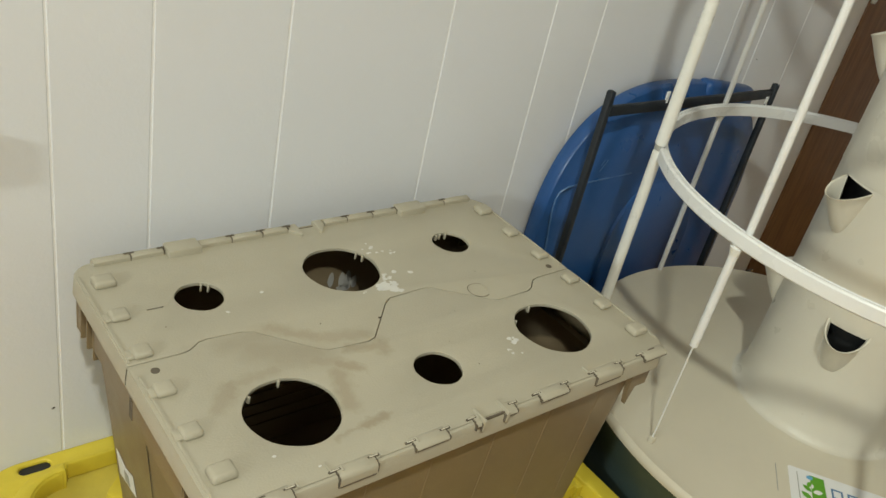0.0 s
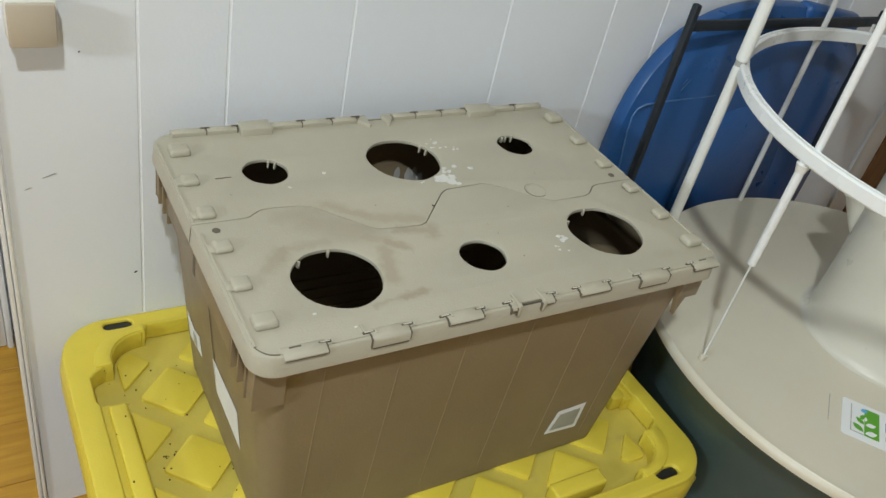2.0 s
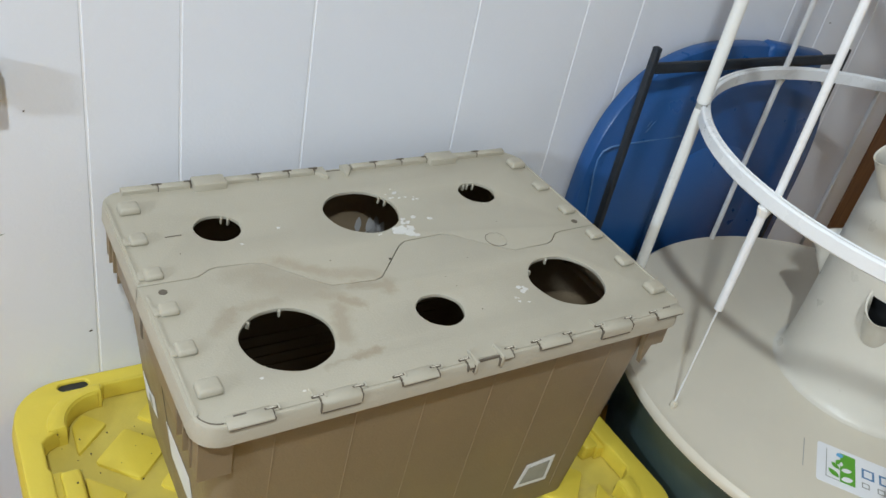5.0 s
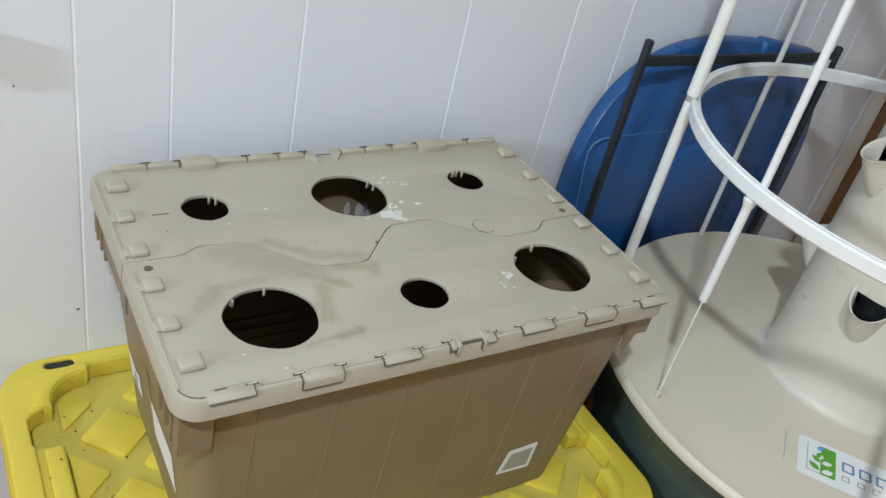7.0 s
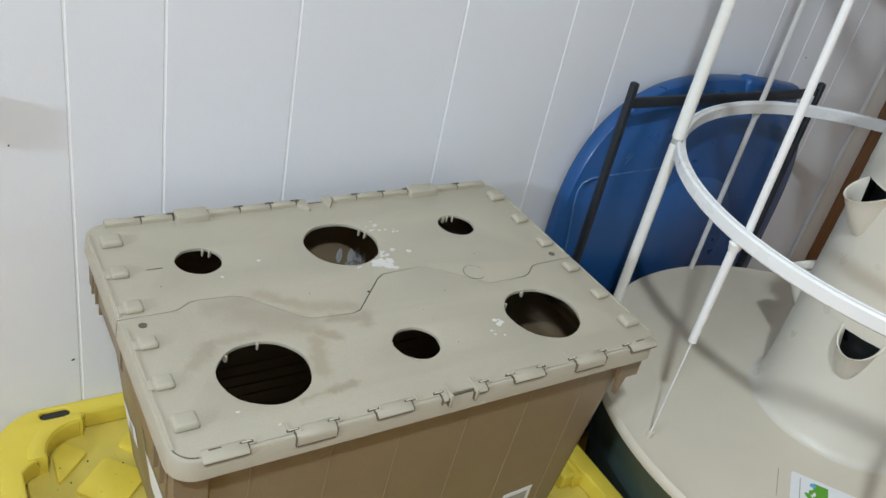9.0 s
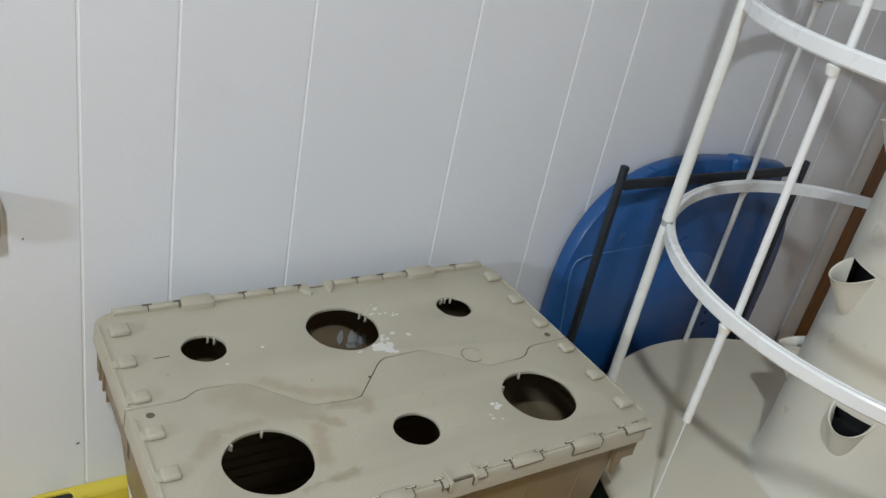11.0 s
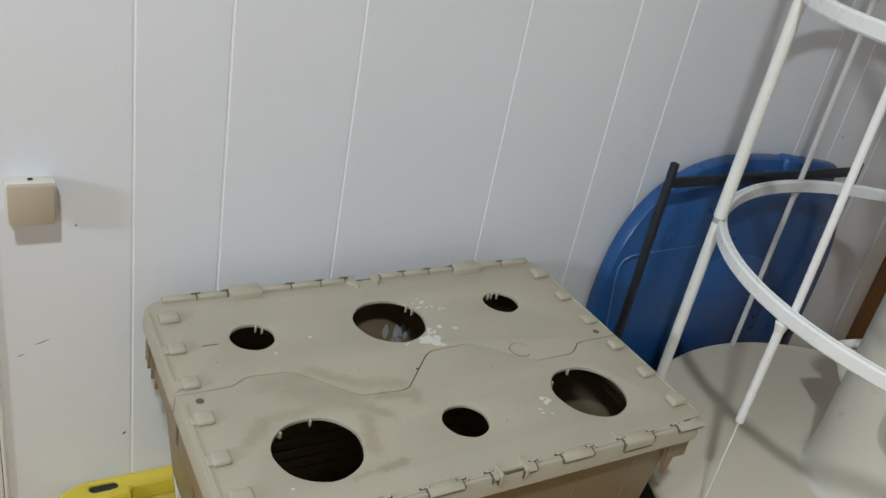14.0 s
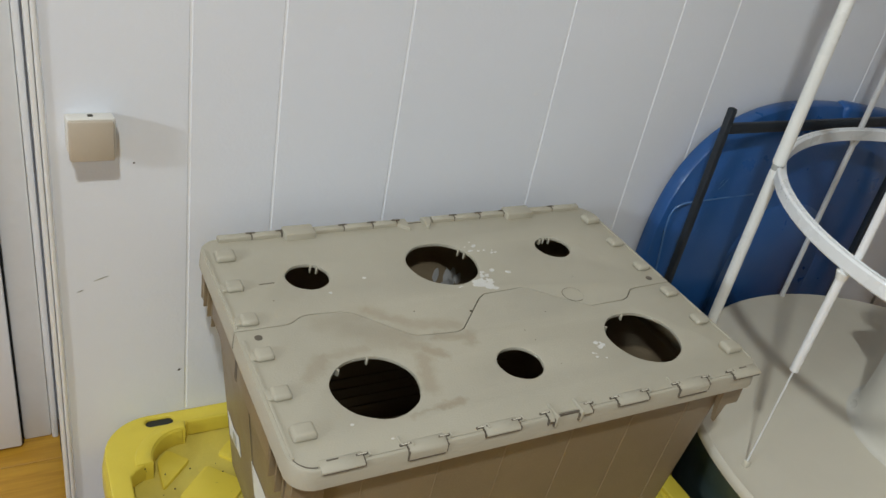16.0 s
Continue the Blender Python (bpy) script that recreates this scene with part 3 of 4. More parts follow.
front = [p for p in leaf_rim if p[1] < -0.02] + [(TX1 - 0.0005, SEAM[-1][1] - GAP)] + [(x, y - GAP) for x, y in SEAM[1:-1]][::-1] + [(TX0 + 0.0005, 0.0125 - GAP)]
for name, outline, want in (("back_leaf", back, 1), ("front_leaf", front, -1)):
    cuts = [circle(x, y, r, 56, 0.012) for x, y, r in HOLES if y * want > 0]
    part(name, filled([outline] + cuts, LID - 0.0045, LID, 0.0007), BEIGE, TOTE, "stained beige lid leaf with three sawn holes")
part("joint", box(TX0 + 0.02, TX1 - 0.02, -0.05, 0.035, LID - 0.0066, LID - 0.0048), LINE_DARK, TOTE, "dark lip below the lid joint")
# turned-down edge of the lid, leaf by leaf
for name, half in (("back_lip", BACK_HALF + [(TX0, 0.0135)]), ("front_lip", FRONT_HALF + [(TX1, -0.0115)])):
    half = ([(TX1, -0.0095)] + half) if name == "back_lip" else ([(TX0, 0.0115)] + half)
    b = bmesh.new()
    prof = ((0.0050, LID - 0.0050), (0.0046, LID - 0.0010), (0.0038, LID - 0.0003), (0.0016, LID - 0.0010), (0.0002, LID - 0.0032), (-0.0012, LID - 0.0220), (0.0008, LID - 0.0240), (0.004, LID - 0.0230), (0.005, LID - 0.003))
    cols = []
    for x, y in half:
        d = Vector((max(min(x, TX1 - 0.024), TX0 + 0.024) - x, max(min(y, TY1 - 0.024), TY0 + 0.024) - y))
        d = d.normalized() if d.length > 1e-5 else Vector((0, 0))
        cols.append([b.verts.new((x + d.x * o, y + d.y * o, z)) for o, z in prof])
    for p, q in zip(cols, cols[1:]):
        for k in range(len(prof) - 1):
            b.faces.new((p[k], p[k + 1], q[k + 1], q[k]))
    bmesh.ops.recalc_face_normals(b, faces=b.faces[:])
    part(name, b, BEIGE, TOTE)

# stacking blocks along both ends
for x, ys, side in ((-0.2655, (0.1445, 0.0860, 0.0255, -0.0310, -0.0885, -0.1420), -1), (0.2515, (0.145, 0.085, 0.026, -0.032, -0.090, -0.145), 1)):
    for k, y in enumerate(ys):
        end = k in (0, 5)
        w, d = (0.024, 0.0195) if end else (0.0195, 0.0185)
        cx = x + (0.004 if end and side < 0 else 0.0)
        b = box(cx - w / 2, cx + w / 2, y - d / 2, y + d / 2, LID - 0.0005, LID + (0.0085 if end else 0.007), 0.0036, 3)
        for v in b.verts:
            s = max(0.0, (v.co.z - LID) / 0.008)
            v.co.x, v.co.y = cx + (v.co.x - cx) * (1 - 0.12 * s), y + (v.co.y - y) * (1 - 0.12 * s)
        part("stacking_block", b, BEIGE, TOTE)
        if not end:
            part("block_ramp", box(cx - w / 2 - (0.005 if side < 0 else -0.012), cx - w / 2 + (0.003 if side < 0 else 0.022), y - d / 2 + 0.003, y + d / 2 - 0.003, LID - 0.0005, LID + 0.0032, 0.0015), BEIGE, TOTE)
# hinges along the long sides: u runs inwards from the lid's edge, h upwards from its top
def hinge_strip(name, x0, x1, profile, back, label=""):
    """A bar along x with a closed (u, h) section, on the back or the front edge; softened at both ends."""
    b = bmesh.new()
    rings = []
    for x, shrink in ((x0, 0.0007), (x0 + 0.0009, 0.0), (x1 - 0.0009, 0.0), (x1, 0.0007)):
        rings.append([b.verts.new((x, (TY1 - u) if back else (TY0 + u), LID + h - (shrink if h > 0 else 0.0))) for u, h in profile])
    n = len(profile)
    for p, q in zip(rings, rings[1:]):
        for k in range(n):
            b.faces.new((p[k], p[(k + 1) % n], q[(k + 1) % n], q[k]))
    b.faces.new(rings[0]), b.faces.new(rings[-1][::-1])
    bmesh.ops.recalc_face_normals(b, faces=b.faces[:])
    return part(name, b, BEIGE, TOTE, label)


def edge_box(x0, x1, u0, u1, h0, h1, back, bevel=0.0):
    a, c = (TY1 - u1, TY1 - u0) if back else (TY0 + u0, TY0 + u1)
    return box(x0, x1, a, c, LID + h0, LID + h1, bevel)


def plate_section(drop):
    return [(0.0125, -0.0008), (0.0118, 0.0003), (0.0095, 0.0009), (0.0050, 0.0013), (0.0015, 0.0004), (-0.0008, -0.0012), (-0.0020, -0.0036 if drop > 0.005 else -0.0022), (-0.0020, -drop),
            (0.0004, -drop), (0.0010, -0.0026), (0.0050, -0.0008)]


FRONT_PLATES = [(-0.2590, -0.2190, 0.0036), (-0.1770, -0.1380, 0.0105), (-0.0980, -0.0590, 0.0036), (-0.0270, -0.0195, 0.0036), (0.0145, 0.0260, 0.0036),
                (0.0590, 0.0990, 0.0036), (0.1420, 0.1840, 0.0105), (0.2210, 0.2610, 0.0036)]
for x0, x1, drop in FRONT_PLATES:
    hinge_strip("hinge_plate", x0, x1, plate_section(drop), False)
    bb = edge_box(x0 + 0.0015, x1 - 0.0015, -0.0023, 0.0006, -drop - (0.0013 if drop > 0.005 else 0.0008), -drop + 0.0001, False)
    part("plate_gap", bb, LINE_DARK, TOTE, "dark joint below a hinge plate")
for x, deep in ((-0.2190, 0.004), (-0.1770, 0.011), (-0.1380, 0.009), (-0.0980, 0.004), (-0.0590, 0.004), (-0.0270, 0.007), (0.0260, 0.004), (0.0590, 0.004), (0.0990, 0.004), (0.1420, 0.011), (0.1840, 0.009), (0.2210, 0.004)):
    bb = edge_box(x - 0.0004, x + 0.0004, -0.0024, 0.0072, -deep, 0.0001, False)
    merge(bb, edge_box(x - 0.0004, x + 0.0004, 0.0010, 0.0072, -0.001, 0.0016, False))
    merge(bb, edge_box(x - 0.0065, x + 0.0050, 0.0066, 0.0086, -0.001, 0.0016, False))
    part("hinge_gap", bb, LINE_DARK, TOTE, "dark T-shaped hinge gap")
    part("pin", edge_box(x - 0.0050, x + 0.0040, 0.0070, 0.0082, -0.001, 0.0020, False, 0.0005), CREAM, TOTE, "pale hinge pin end")
    part("hinge_ear", edge_box(x + 0.0050, x + 0.0074, 0.0040, 0.0105, -0.0006, 0.0026, False, 0.0010), BEIGE, TOTE)
for x in (-0.256, 0.232):
    part("knuckle_slit", edge_box(x + 0.004, x + 0.015, 0.0080, 0.0095, -0.001, 0.0014, False), LINE_DARK, TOTE, "dark slit in a hinge plate")
for x in (-0.0175, 0.0125):
    part("centre_rib", edge_box(x - 0.0018, x + 0.0018, -0.0035, 0.0170, -0.0110, 0.0032, False, 0.0012), BEIGE, TOTE)
    part("rib_gap", edge_box(x - 0.0030, x - 0.0019, -0.0024, 0.0040, -0.0100, -0.0010, False), LINE_DARK, TOTE, "dark joint beside a hinge rib")
part("plate_gap", edge_box(-0.0155, 0.0105, 0.0010, 0.0030, -0.002, 0.0004, False), LINE_DARK, TOTE, "dark joint below a hinge plate")
for x in (-0.181, 0.138):
    part("stop_rib", edge_box(x - 0.0012, x + 0.0012, 0.0080, 0.0190, -0.001, 0.0018, False, 0.0008), BEIGE, TOTE)

KNUCKLE = [(0.0115, -0.001), (0.0115, 0.0044), (0.0102, 0.0057), (0.0040, 0.0062), (0.0005, 0.0040), (-0.0012, -0.003), (-0.0012, -0.012), (0.0020, -0.012), (0.0020, -0.001)]
for x0, x1 in ((-0.2610, -0.2226), (-0.2212, -0.1865), (-0.1440, -0.1066), (-0.1052, -0.0676), (-0.0662, -0.0340), (0.0180, 0.0498), (0.0512, 0.0886), (0.0900, 0.1268), (0.1700, 0.2066), (0.2080, 0.2530)):
    hinge_strip("hinge_knuckle", x0, x1, KNUCKLE, True)
    if x1 < 0.24:
        bb = edge_box(x1 + 0.0001, x1 + 0.0013, 0.0080, 0.0112, -0.0005, 0.0058, True)
        merge(bb, edge_box(x1 - 0.0055, x1 + 0.0055, 0.0040, 0.0066, 0.0050, 0.0067, True))
        part("knuckle_gap", bb, LINE_DARK, TOTE, "dark T-shaped hinge gap")
for x0, x1 in ((-0.1840, -0.1455), (0.1280, 0.1690)):
    part("hinge_block", edge_box(x0, x1, -0.001, 0.0205, -0.010, 0.0088, True, 0.0026), BEIGE, TOTE)
for outline in ([(-0.0335, 0.1775), (-0.0215, 0.1640), (-0.0190, 0.1660), (-0.0185, 0.1885), (-0.0335, 0.1885)], [(0.0040, 0.1655), (0.0065, 0.1640), (0.0165, 0.1780), (0.0165, 0.1885), (0.0045, 0.1885)]):
    part("centre_rib", prism(outline, LID - 0.0005, LID + 0.0042, 0.0010), BEIGE, TOTE)
part("knuckle_gap", edge_box(-0.0170, 0.0030, 0.0060, 0.0075, -0.001, 0.0004, True), LINE_DARK, TOTE, "dark slit between the hinge ribs")
# raised edge bead along the left end and pins at the joint
for x0, y0, y1 in ((TX0 + 0.002, 0.016, 0.165), (TX0 + 0.004, -0.168, -0.004), (TX1 - 0.005, 0.0, 0.165), (TX1 - 0.005, -0.165, -0.02)):
    part("edge_bead", box(x0, x0 + 0.003, y0, y1, LID - 0.0006, LID + 0.0016, 0.0008), BEIGE, TOTE)
for x, y in ((-0.263, -0.002), (0.247, 0.002)):
    part("pin_hole", prism(circle(x, y, 0.0042, 18), LID + 0.0001, LID + 0.0004), LINE_DARK, TOTE, "small dark pin hole")
part("vent_slit", box(-0.238, -0.221, 0.0867, 0.0880, LID + 0.0001, LID + 0.0004), LINE_DARK, TOTE, "short dark slit")
part("drill_mark", prism(circle(-0.022, -0.010, 0.0016, 10), LID + 0.0001, LID + 0.0005), DIRT, TOTE, "small dark dot")
for x, y, r in ((-0.087, 0.004, 0.0009), (0.143, 0.027, 0.0008), (0.066, -0.031, 0.0008), (0.033, -0.117, 0.0009), (0.026, -0.074, 0.0007), (0.023, -0.056, 0.0006), (-0.231, 0.055, 0.0008)):
    part("speck", prism(circle(x, y, r * 0.75, 8), LID + 0.0001, LID + 0.0004), DIRT, TOTE, "tiny dark speck")
# joint between the front leaf and the tub's rim at the west corner
bend = [(TX0 + 0.024 + 0.0195 * math.cos(radians(a)), TY0 + 0.024 + 0.0195 * math.sin(radians(a)), LID - 0.0001) for a in range(176, 271, 6)]
part("leaf_joint", tube(bend + [(-0.261, TY0 + 0.0045, LID - 0.0001)], 0.0006, 6), LINE_DARK, TOTE, "thin dark joint round the lid corner")
# moulded ring mark
part("ring_mark", lathe([(0.0118, LID - 0.0002), (0.0118, LID + 0.0005), (0.0131, LID + 0.0005), (0.0131, LID - 0.0002)], 40, (0.121, -0.0075)), BEIGE, TOTE)
part("ring_line", lathe([(0.0132, LID + 0.0001), (0.0132, LID + 0.0003), (0.0139, LID + 0.0003), (0.0139, LID + 0.0001)], 30, (0.121, -0.0075), 20, 300), LINE_DARK, TOTE, "dark line round a moulded ring")
# burrs left in the sawn holes
for x, y, r, angles in ((-0.181, 0.092, 0.0250, (45, 64)), (-0.011, 0.087, 0.0450, (24, 36)), (0.156, 0.094, 0.0240, (70, 92, 108)), (-0.174, -0.099, 0.0445, (80, 129)), (0.159, -0.099, 0.045, (88, 140))):
    for a in angles:
        u = radians(a)
        b = box(-0.0022, 0.0022, -0.0012, 0.0012, -0.0085, 0.0, 0.0007, 1)
        bmesh.ops.transform(b, matrix=Matrix.Translation((x + (r - 0.001) * math.cos(u), y + (r - 0.001) * math.sin(u), LID - 0.0012)) @ Matrix.Rotation(u, 4, "Z"), verts=b.verts[:])
        part("burr", b, BEIGE, TOTE)
# chalky splashes on the lid: many small flakes in clusters
rnd = random.Random(11)
for x, y, spread, count, size in ((0.018, 0.040, 0.0095, 30, 0.0040), (0.026, 0.032, 0.007, 10, 0.0036), (0.030, 0.050, 0.007, 8, 0.0030), (0.012, 0.052, 0.006, 5, 0.0028), (0.043, 0.060, 0.002, 2, 0.0030), (0.064, 0.053, 0.002, 2, 0.0032), (0.046, 0.112, 0.012, 9, 0.0026),
                                  (0.066, 0.098, 0.006, 4, 0.0020), (0.096, -0.101, 0.006, 8, 0.0030), (0.084, -0.114, 0.005, 4, 0.0018), (-0.166, 0.056, 0.001, 2, 0.0028), (-0.1165, 0.078, 0.002, 1, 0.0022),
                                  (-0.215, -0.142, 0.0005, 1, 0.0022), (-0.186, -0.168, 0.0005, 1, 0.0022), (-0.012, 0.034, 0.004, 3, 0.0018)):
    for _ in range(count):
        px, py = rnd.gauss(x, spread * 0.6), rnd.gauss(y, spread * 0.6)
        if any(math.hypot(px - hx, py - hy) < hr + 0.004 for hx, hy, hr in HOLES):
            continue
        q = size * rnd.uniform(0.5, 1.25)
        outline = [(px + q * rnd.uniform(0.7, 1.2) * math.cos(a), py + 0.75 * q * rnd.uniform(0.7, 1.2) * math.sin(a)) for a in (2 * math.pi * k / 9 for k in range(9))]
        part("chalk_flake", prism(outline, LID + 0.00005, LID + 0.0003 + rnd.uniform(0, 0.0002)), CHALK, TOTE, "chalky white flake")

# residue and low ribs on the tub's inner back wall
for x, z, w, h in ((0.031, 0.6235, 0.0048, 0.011), (0.048, 0.6200, 0.0055, 0.012), (0.057, 0.6180, 0.0060, 0.014), (0.067, 0.6130, 0.0050, 0.010), (0.052, 0.6080, 0.0110, 0.006)):
    outline = [(x + w * rnd.uniform(0.8, 1.1) * math.cos(a), z + h * rnd.uniform(0.8, 1.1) * math.sin(a)) for a in (2 * math.pi * k / 11 for k in range(11))]
    b = prism(outline, 0.0, 0.0006)
    for v in b.verts:
        yy = 0.0015 + 0.150 + 0.018 * (v.co.y - TZ) / (0.69 - TZ)
        v.co = Vector((v.co.x, yy - 0.0004 - v.co.z, v.co.y))
    bmesh.ops.recalc_face_normals(b, faces=b.faces[:])
    part("residue", b, RESIDUE, TOTE, "chalky white residue inside the tub")
for z in (0.412, 0.430, 0.448, 0.466):
    yy = 0.0015 + 0.150 + 0.018 * (z - TZ) / (0.69 - TZ)
    part("inner_rib", box(-0.19, 0.18, yy - 0.002, yy + 0.001, z, z + 0.006, 0.0009), BEIGE_SHADED, TOTE)

# paper stickers on the tub
def sticker(name, corners, mat, label, lift=(0, 0, 0)):
    b = bmesh.new()
    f = b.faces.new([b.verts.new(Vector(c) + Vector(lift)) for c in corners])
    r = bmesh.ops.extrude_face_region(b, geom=[f])
    nrm = (Vector(corners[1]) - Vector(corners[0])).cross(Vector(corners[2]) - Vector(corners[0])).normalized()
    bmesh.ops.translate(b, verts=[v for v in r["geom"] if isinstance(v, bmesh.types.BMVert)], vec=nrm * 0.0004)
    bmesh.ops.recalc_face_normals(b, faces=b.faces[:])
    return part(name, b, mat, TOTE, label, smooth=False)


def front_y(z):
    return 0.0015 - (0.154 + 0.018 * (z - TZ) / (0.69 - TZ)) - 0.0006


def end_x(z, side):
    return TOTE_X + side * (0.236 + 0.030 * (z - TZ) / (0.69 - TZ) + 0.0006)


def on_front(x, z, d=0.0):
    return (x, front_y(z) - d, z)


def on_west(y, z, d=0.0):
    return (end_x(z, -1) - d, y, z)


sticker("paper_sticker", [on_front(0.124, 0.421), on_front(0.175, 0.418), on_front(0.174, 0.467), on_front(0.131, 0.464)], PAPER, "white paper sticker with worn grey print")
sticker("sticker_print", [on_front(0.130, 0.4275, 0.0006), on_front(0.169, 0.4255, 0.0006), on_front(0.168, 0.459, 0.0006), on_front(0.136, 0.457, 0.0006)], PAPER_GREY, "worn grey print")
sticker("paper_label", [on_west(0.006, 0.458), on_west(-0.080, 0.456), on_west(-0.078, 0.515), on_west(0.012, 0.509)], PAPER, "blank white paper label")
sticker("torn_label", [on_west(0.126, 0.440), on_west(0.070, 0.455), on_west(0.074, 0.486), on_west(0.100, 0.474), on_west(0.128, 0.480)], PAPER, "torn white label")
sticker("torn_print", [on_west(0.104, 0.450, 0.0006), on_west(0.088, 0.454, 0.0006), on_west(0.090, 0.470, 0.0006), on_west(0.104, 0.468, 0.0006)], PAPER_GREY, "dark torn print")

sticker("seam", [on_west(0.0068, 0.478), on_west(0.0050, 0.478), on_west(0.0090, 0.612), on_west(0.0112, 0.612)], LINE_DARK, "narrow dark upright seam")

# ---- round reservoir with its cream lid ----
RC = (RES_X, RES_Y)
RES = thing("reservoir", "dark green round reservoir with flat cream lid, on the floor", "reservoir", (RES_X, RES_Y, FLOOR))
part("tub", lathe([(0.0, FLOOR), (0.270, FLOOR), (0.285, FLOOR + 0.012), (0.315, 0.24), (0.338, 0.42), (0.350, 0.470), (0.356, 0.4895)], 96, RC), GREEN_BLACK, RES, "dark green tapered plastic tub")
part("lid", lathe([(0.350, 0.490), (0.3680, 0.4890), (0.3712, 0.4915), (0.3718, 0.4960), (0.3705, 0.5015), (0.3665, RES_Z + 0.0012), (0.3610, RES_Z + 0.0004), (0.352, RES_Z), (0.110, RES_Z)], 128, RC), CREAM, RES, "flat cream plastic lid")

# label sheet on the lid
LU, LV = Vector((0.60, -0.80, 0)), Vector((0.80, 0.60, 0))
LO = Vector((0.460, -0.337, RES_Z))


def flat(outline, lift, thick, place=LO):
    b = prism(outline, 0, thick)
    m = Matrix(((LU.x, LV.x, 0, place.x), (LU.y, LV.y, 0, place.y), (0, 0, 1, place.z + lift), (0, 0, 0, 1)))
    bmesh.ops.transform(b, matrix=m, verts=b.verts[:])
    return b


def leaf(x, y, length, width, turn):
    pts = [(length * s, width * math.sin(math.pi * s) ** 0.8) for s in (k / 8 for k in range(9))]
    pts = pts + [(a, -c) for a, c in pts[-2:0:-1]]
    c, s = math.cos(radians(turn)), math.sin(radians(turn))
    return [(x + a * c - d * s, y + a * s + d * c) for a, d in pts]


LABEL = thing("label_sheet", "white label with green leaf emblem and blue print on cream lid", "label", tuple(LO))
part("sheet", flat(round_rect(-0.012, 0.175, -0.012, 0.062, 0.004, 3), 0.0001, 0.0003), PAPER, LABEL)
part("emblem", flat([(0.017, 0.0), (0.036, 0.0), (0.036, 0.054), (0.017, 0.054)], 0.0006, 0.0003), LOGO_GREEN, LABEL, "green emblem square")
b = flat([(-0.0006, 0.0), (0.0004, 0.0), (0.0004, 0.054), (-0.0006, 0.054)], 0.0006, 0.0002)
merge(b, flat([(0.0006, 0.0), (0.0165, 0.0), (0.0165, 0.0009), (0.0006, 0.0009)], 0.0006, 0.0002))
part("emblem_line", b, PAPER_GREY, LABEL, "thin grey emblem outline")
for x, y, ln, w, tu, mat in ((0.016, 0.006, 0.017, 0.0042, 142, LOGO_GREEN), (0.0165, 0.021, 0.014, 0.0035, 138, LOGO_GREEN), (0.0165, 0.040, 0.012, 0.003, 250, LOGO_GREEN),
                             (0.0185, 0.004, 0.016, 0.0045, 25, PAPER), (0.0185, 0.021, 0.014, 0.004, 22, PAPER), (0.0185, 0.037, 0.009, 0.002, 268, PAPER)):
    part("leaf_shape", flat(leaf(x, y, ln, w, tu), 0.0010, 0.0002), mat, LABEL)
part("sky_patch", flat(leaf(0.012, 0.046, 0.010, 0.004, 30), 0.0010, 0.0002), LOGO_SKY, LABEL, "light blue patch")
def open_bar(x, y, w, h, t, mat, label):
    """One bar of print, as thin strokes round an empty middle."""
    b = flat([(x, y), (x + t, y), (x + t, y + h), (x, y + h)], 0.0006, 0.0002)
    for ring in ([(x + w - t, y), (x + w, y), (x + w, y + h), (x + w - t, y + h)], [(x + t, y), (x + w - t, y), (x + w - t, y + t), (x + t, y + t)], [(x + t, y + h - t), (x + w - t, y + h - t), (x + w - t, y + h), (x + t, y + h)]):
        merge(b, flat(ring, 0.0006, 0.0002))
    part("print_bar", b, mat, LABEL, label)


for k in range(5):
    open_bar(0.044 + 0.0215 * k, 0.024, 0.0155, 0.018, 0.0026, LOGO_BLUE, "blue print bar")
for k in range(6):
    open_bar(0.044 + 0.019 * k, 0.006, 0.0095, 0.0095, 0.0014, PAPER_GREY, "grey print bar")
MARK = box(-0.0005, 0.0005, -0.027, 0.027, 0, 0.0003)
bmesh.ops.transform(MARK, matrix=Matrix.Translation((0.466, -0.2965, RES_Z + 0.0001)) @ Matrix.Rotation(math.atan2(0.60, 0.80) - math.pi / 2, 4, "Z"), verts=MARK.verts[:])
part("scribe_line", MARK, PAPER_GREY, RES, "thin dark scribed line")

# ---- planting tower on the reservoir ----
TOWER = thing("planting_tower", "off-white stacked planting tower with empty cups, on the cream lid", "planting tower", (RES_X, RES_Y, RES_Z))
PITCH, R_POT = 0.183, 0.1175


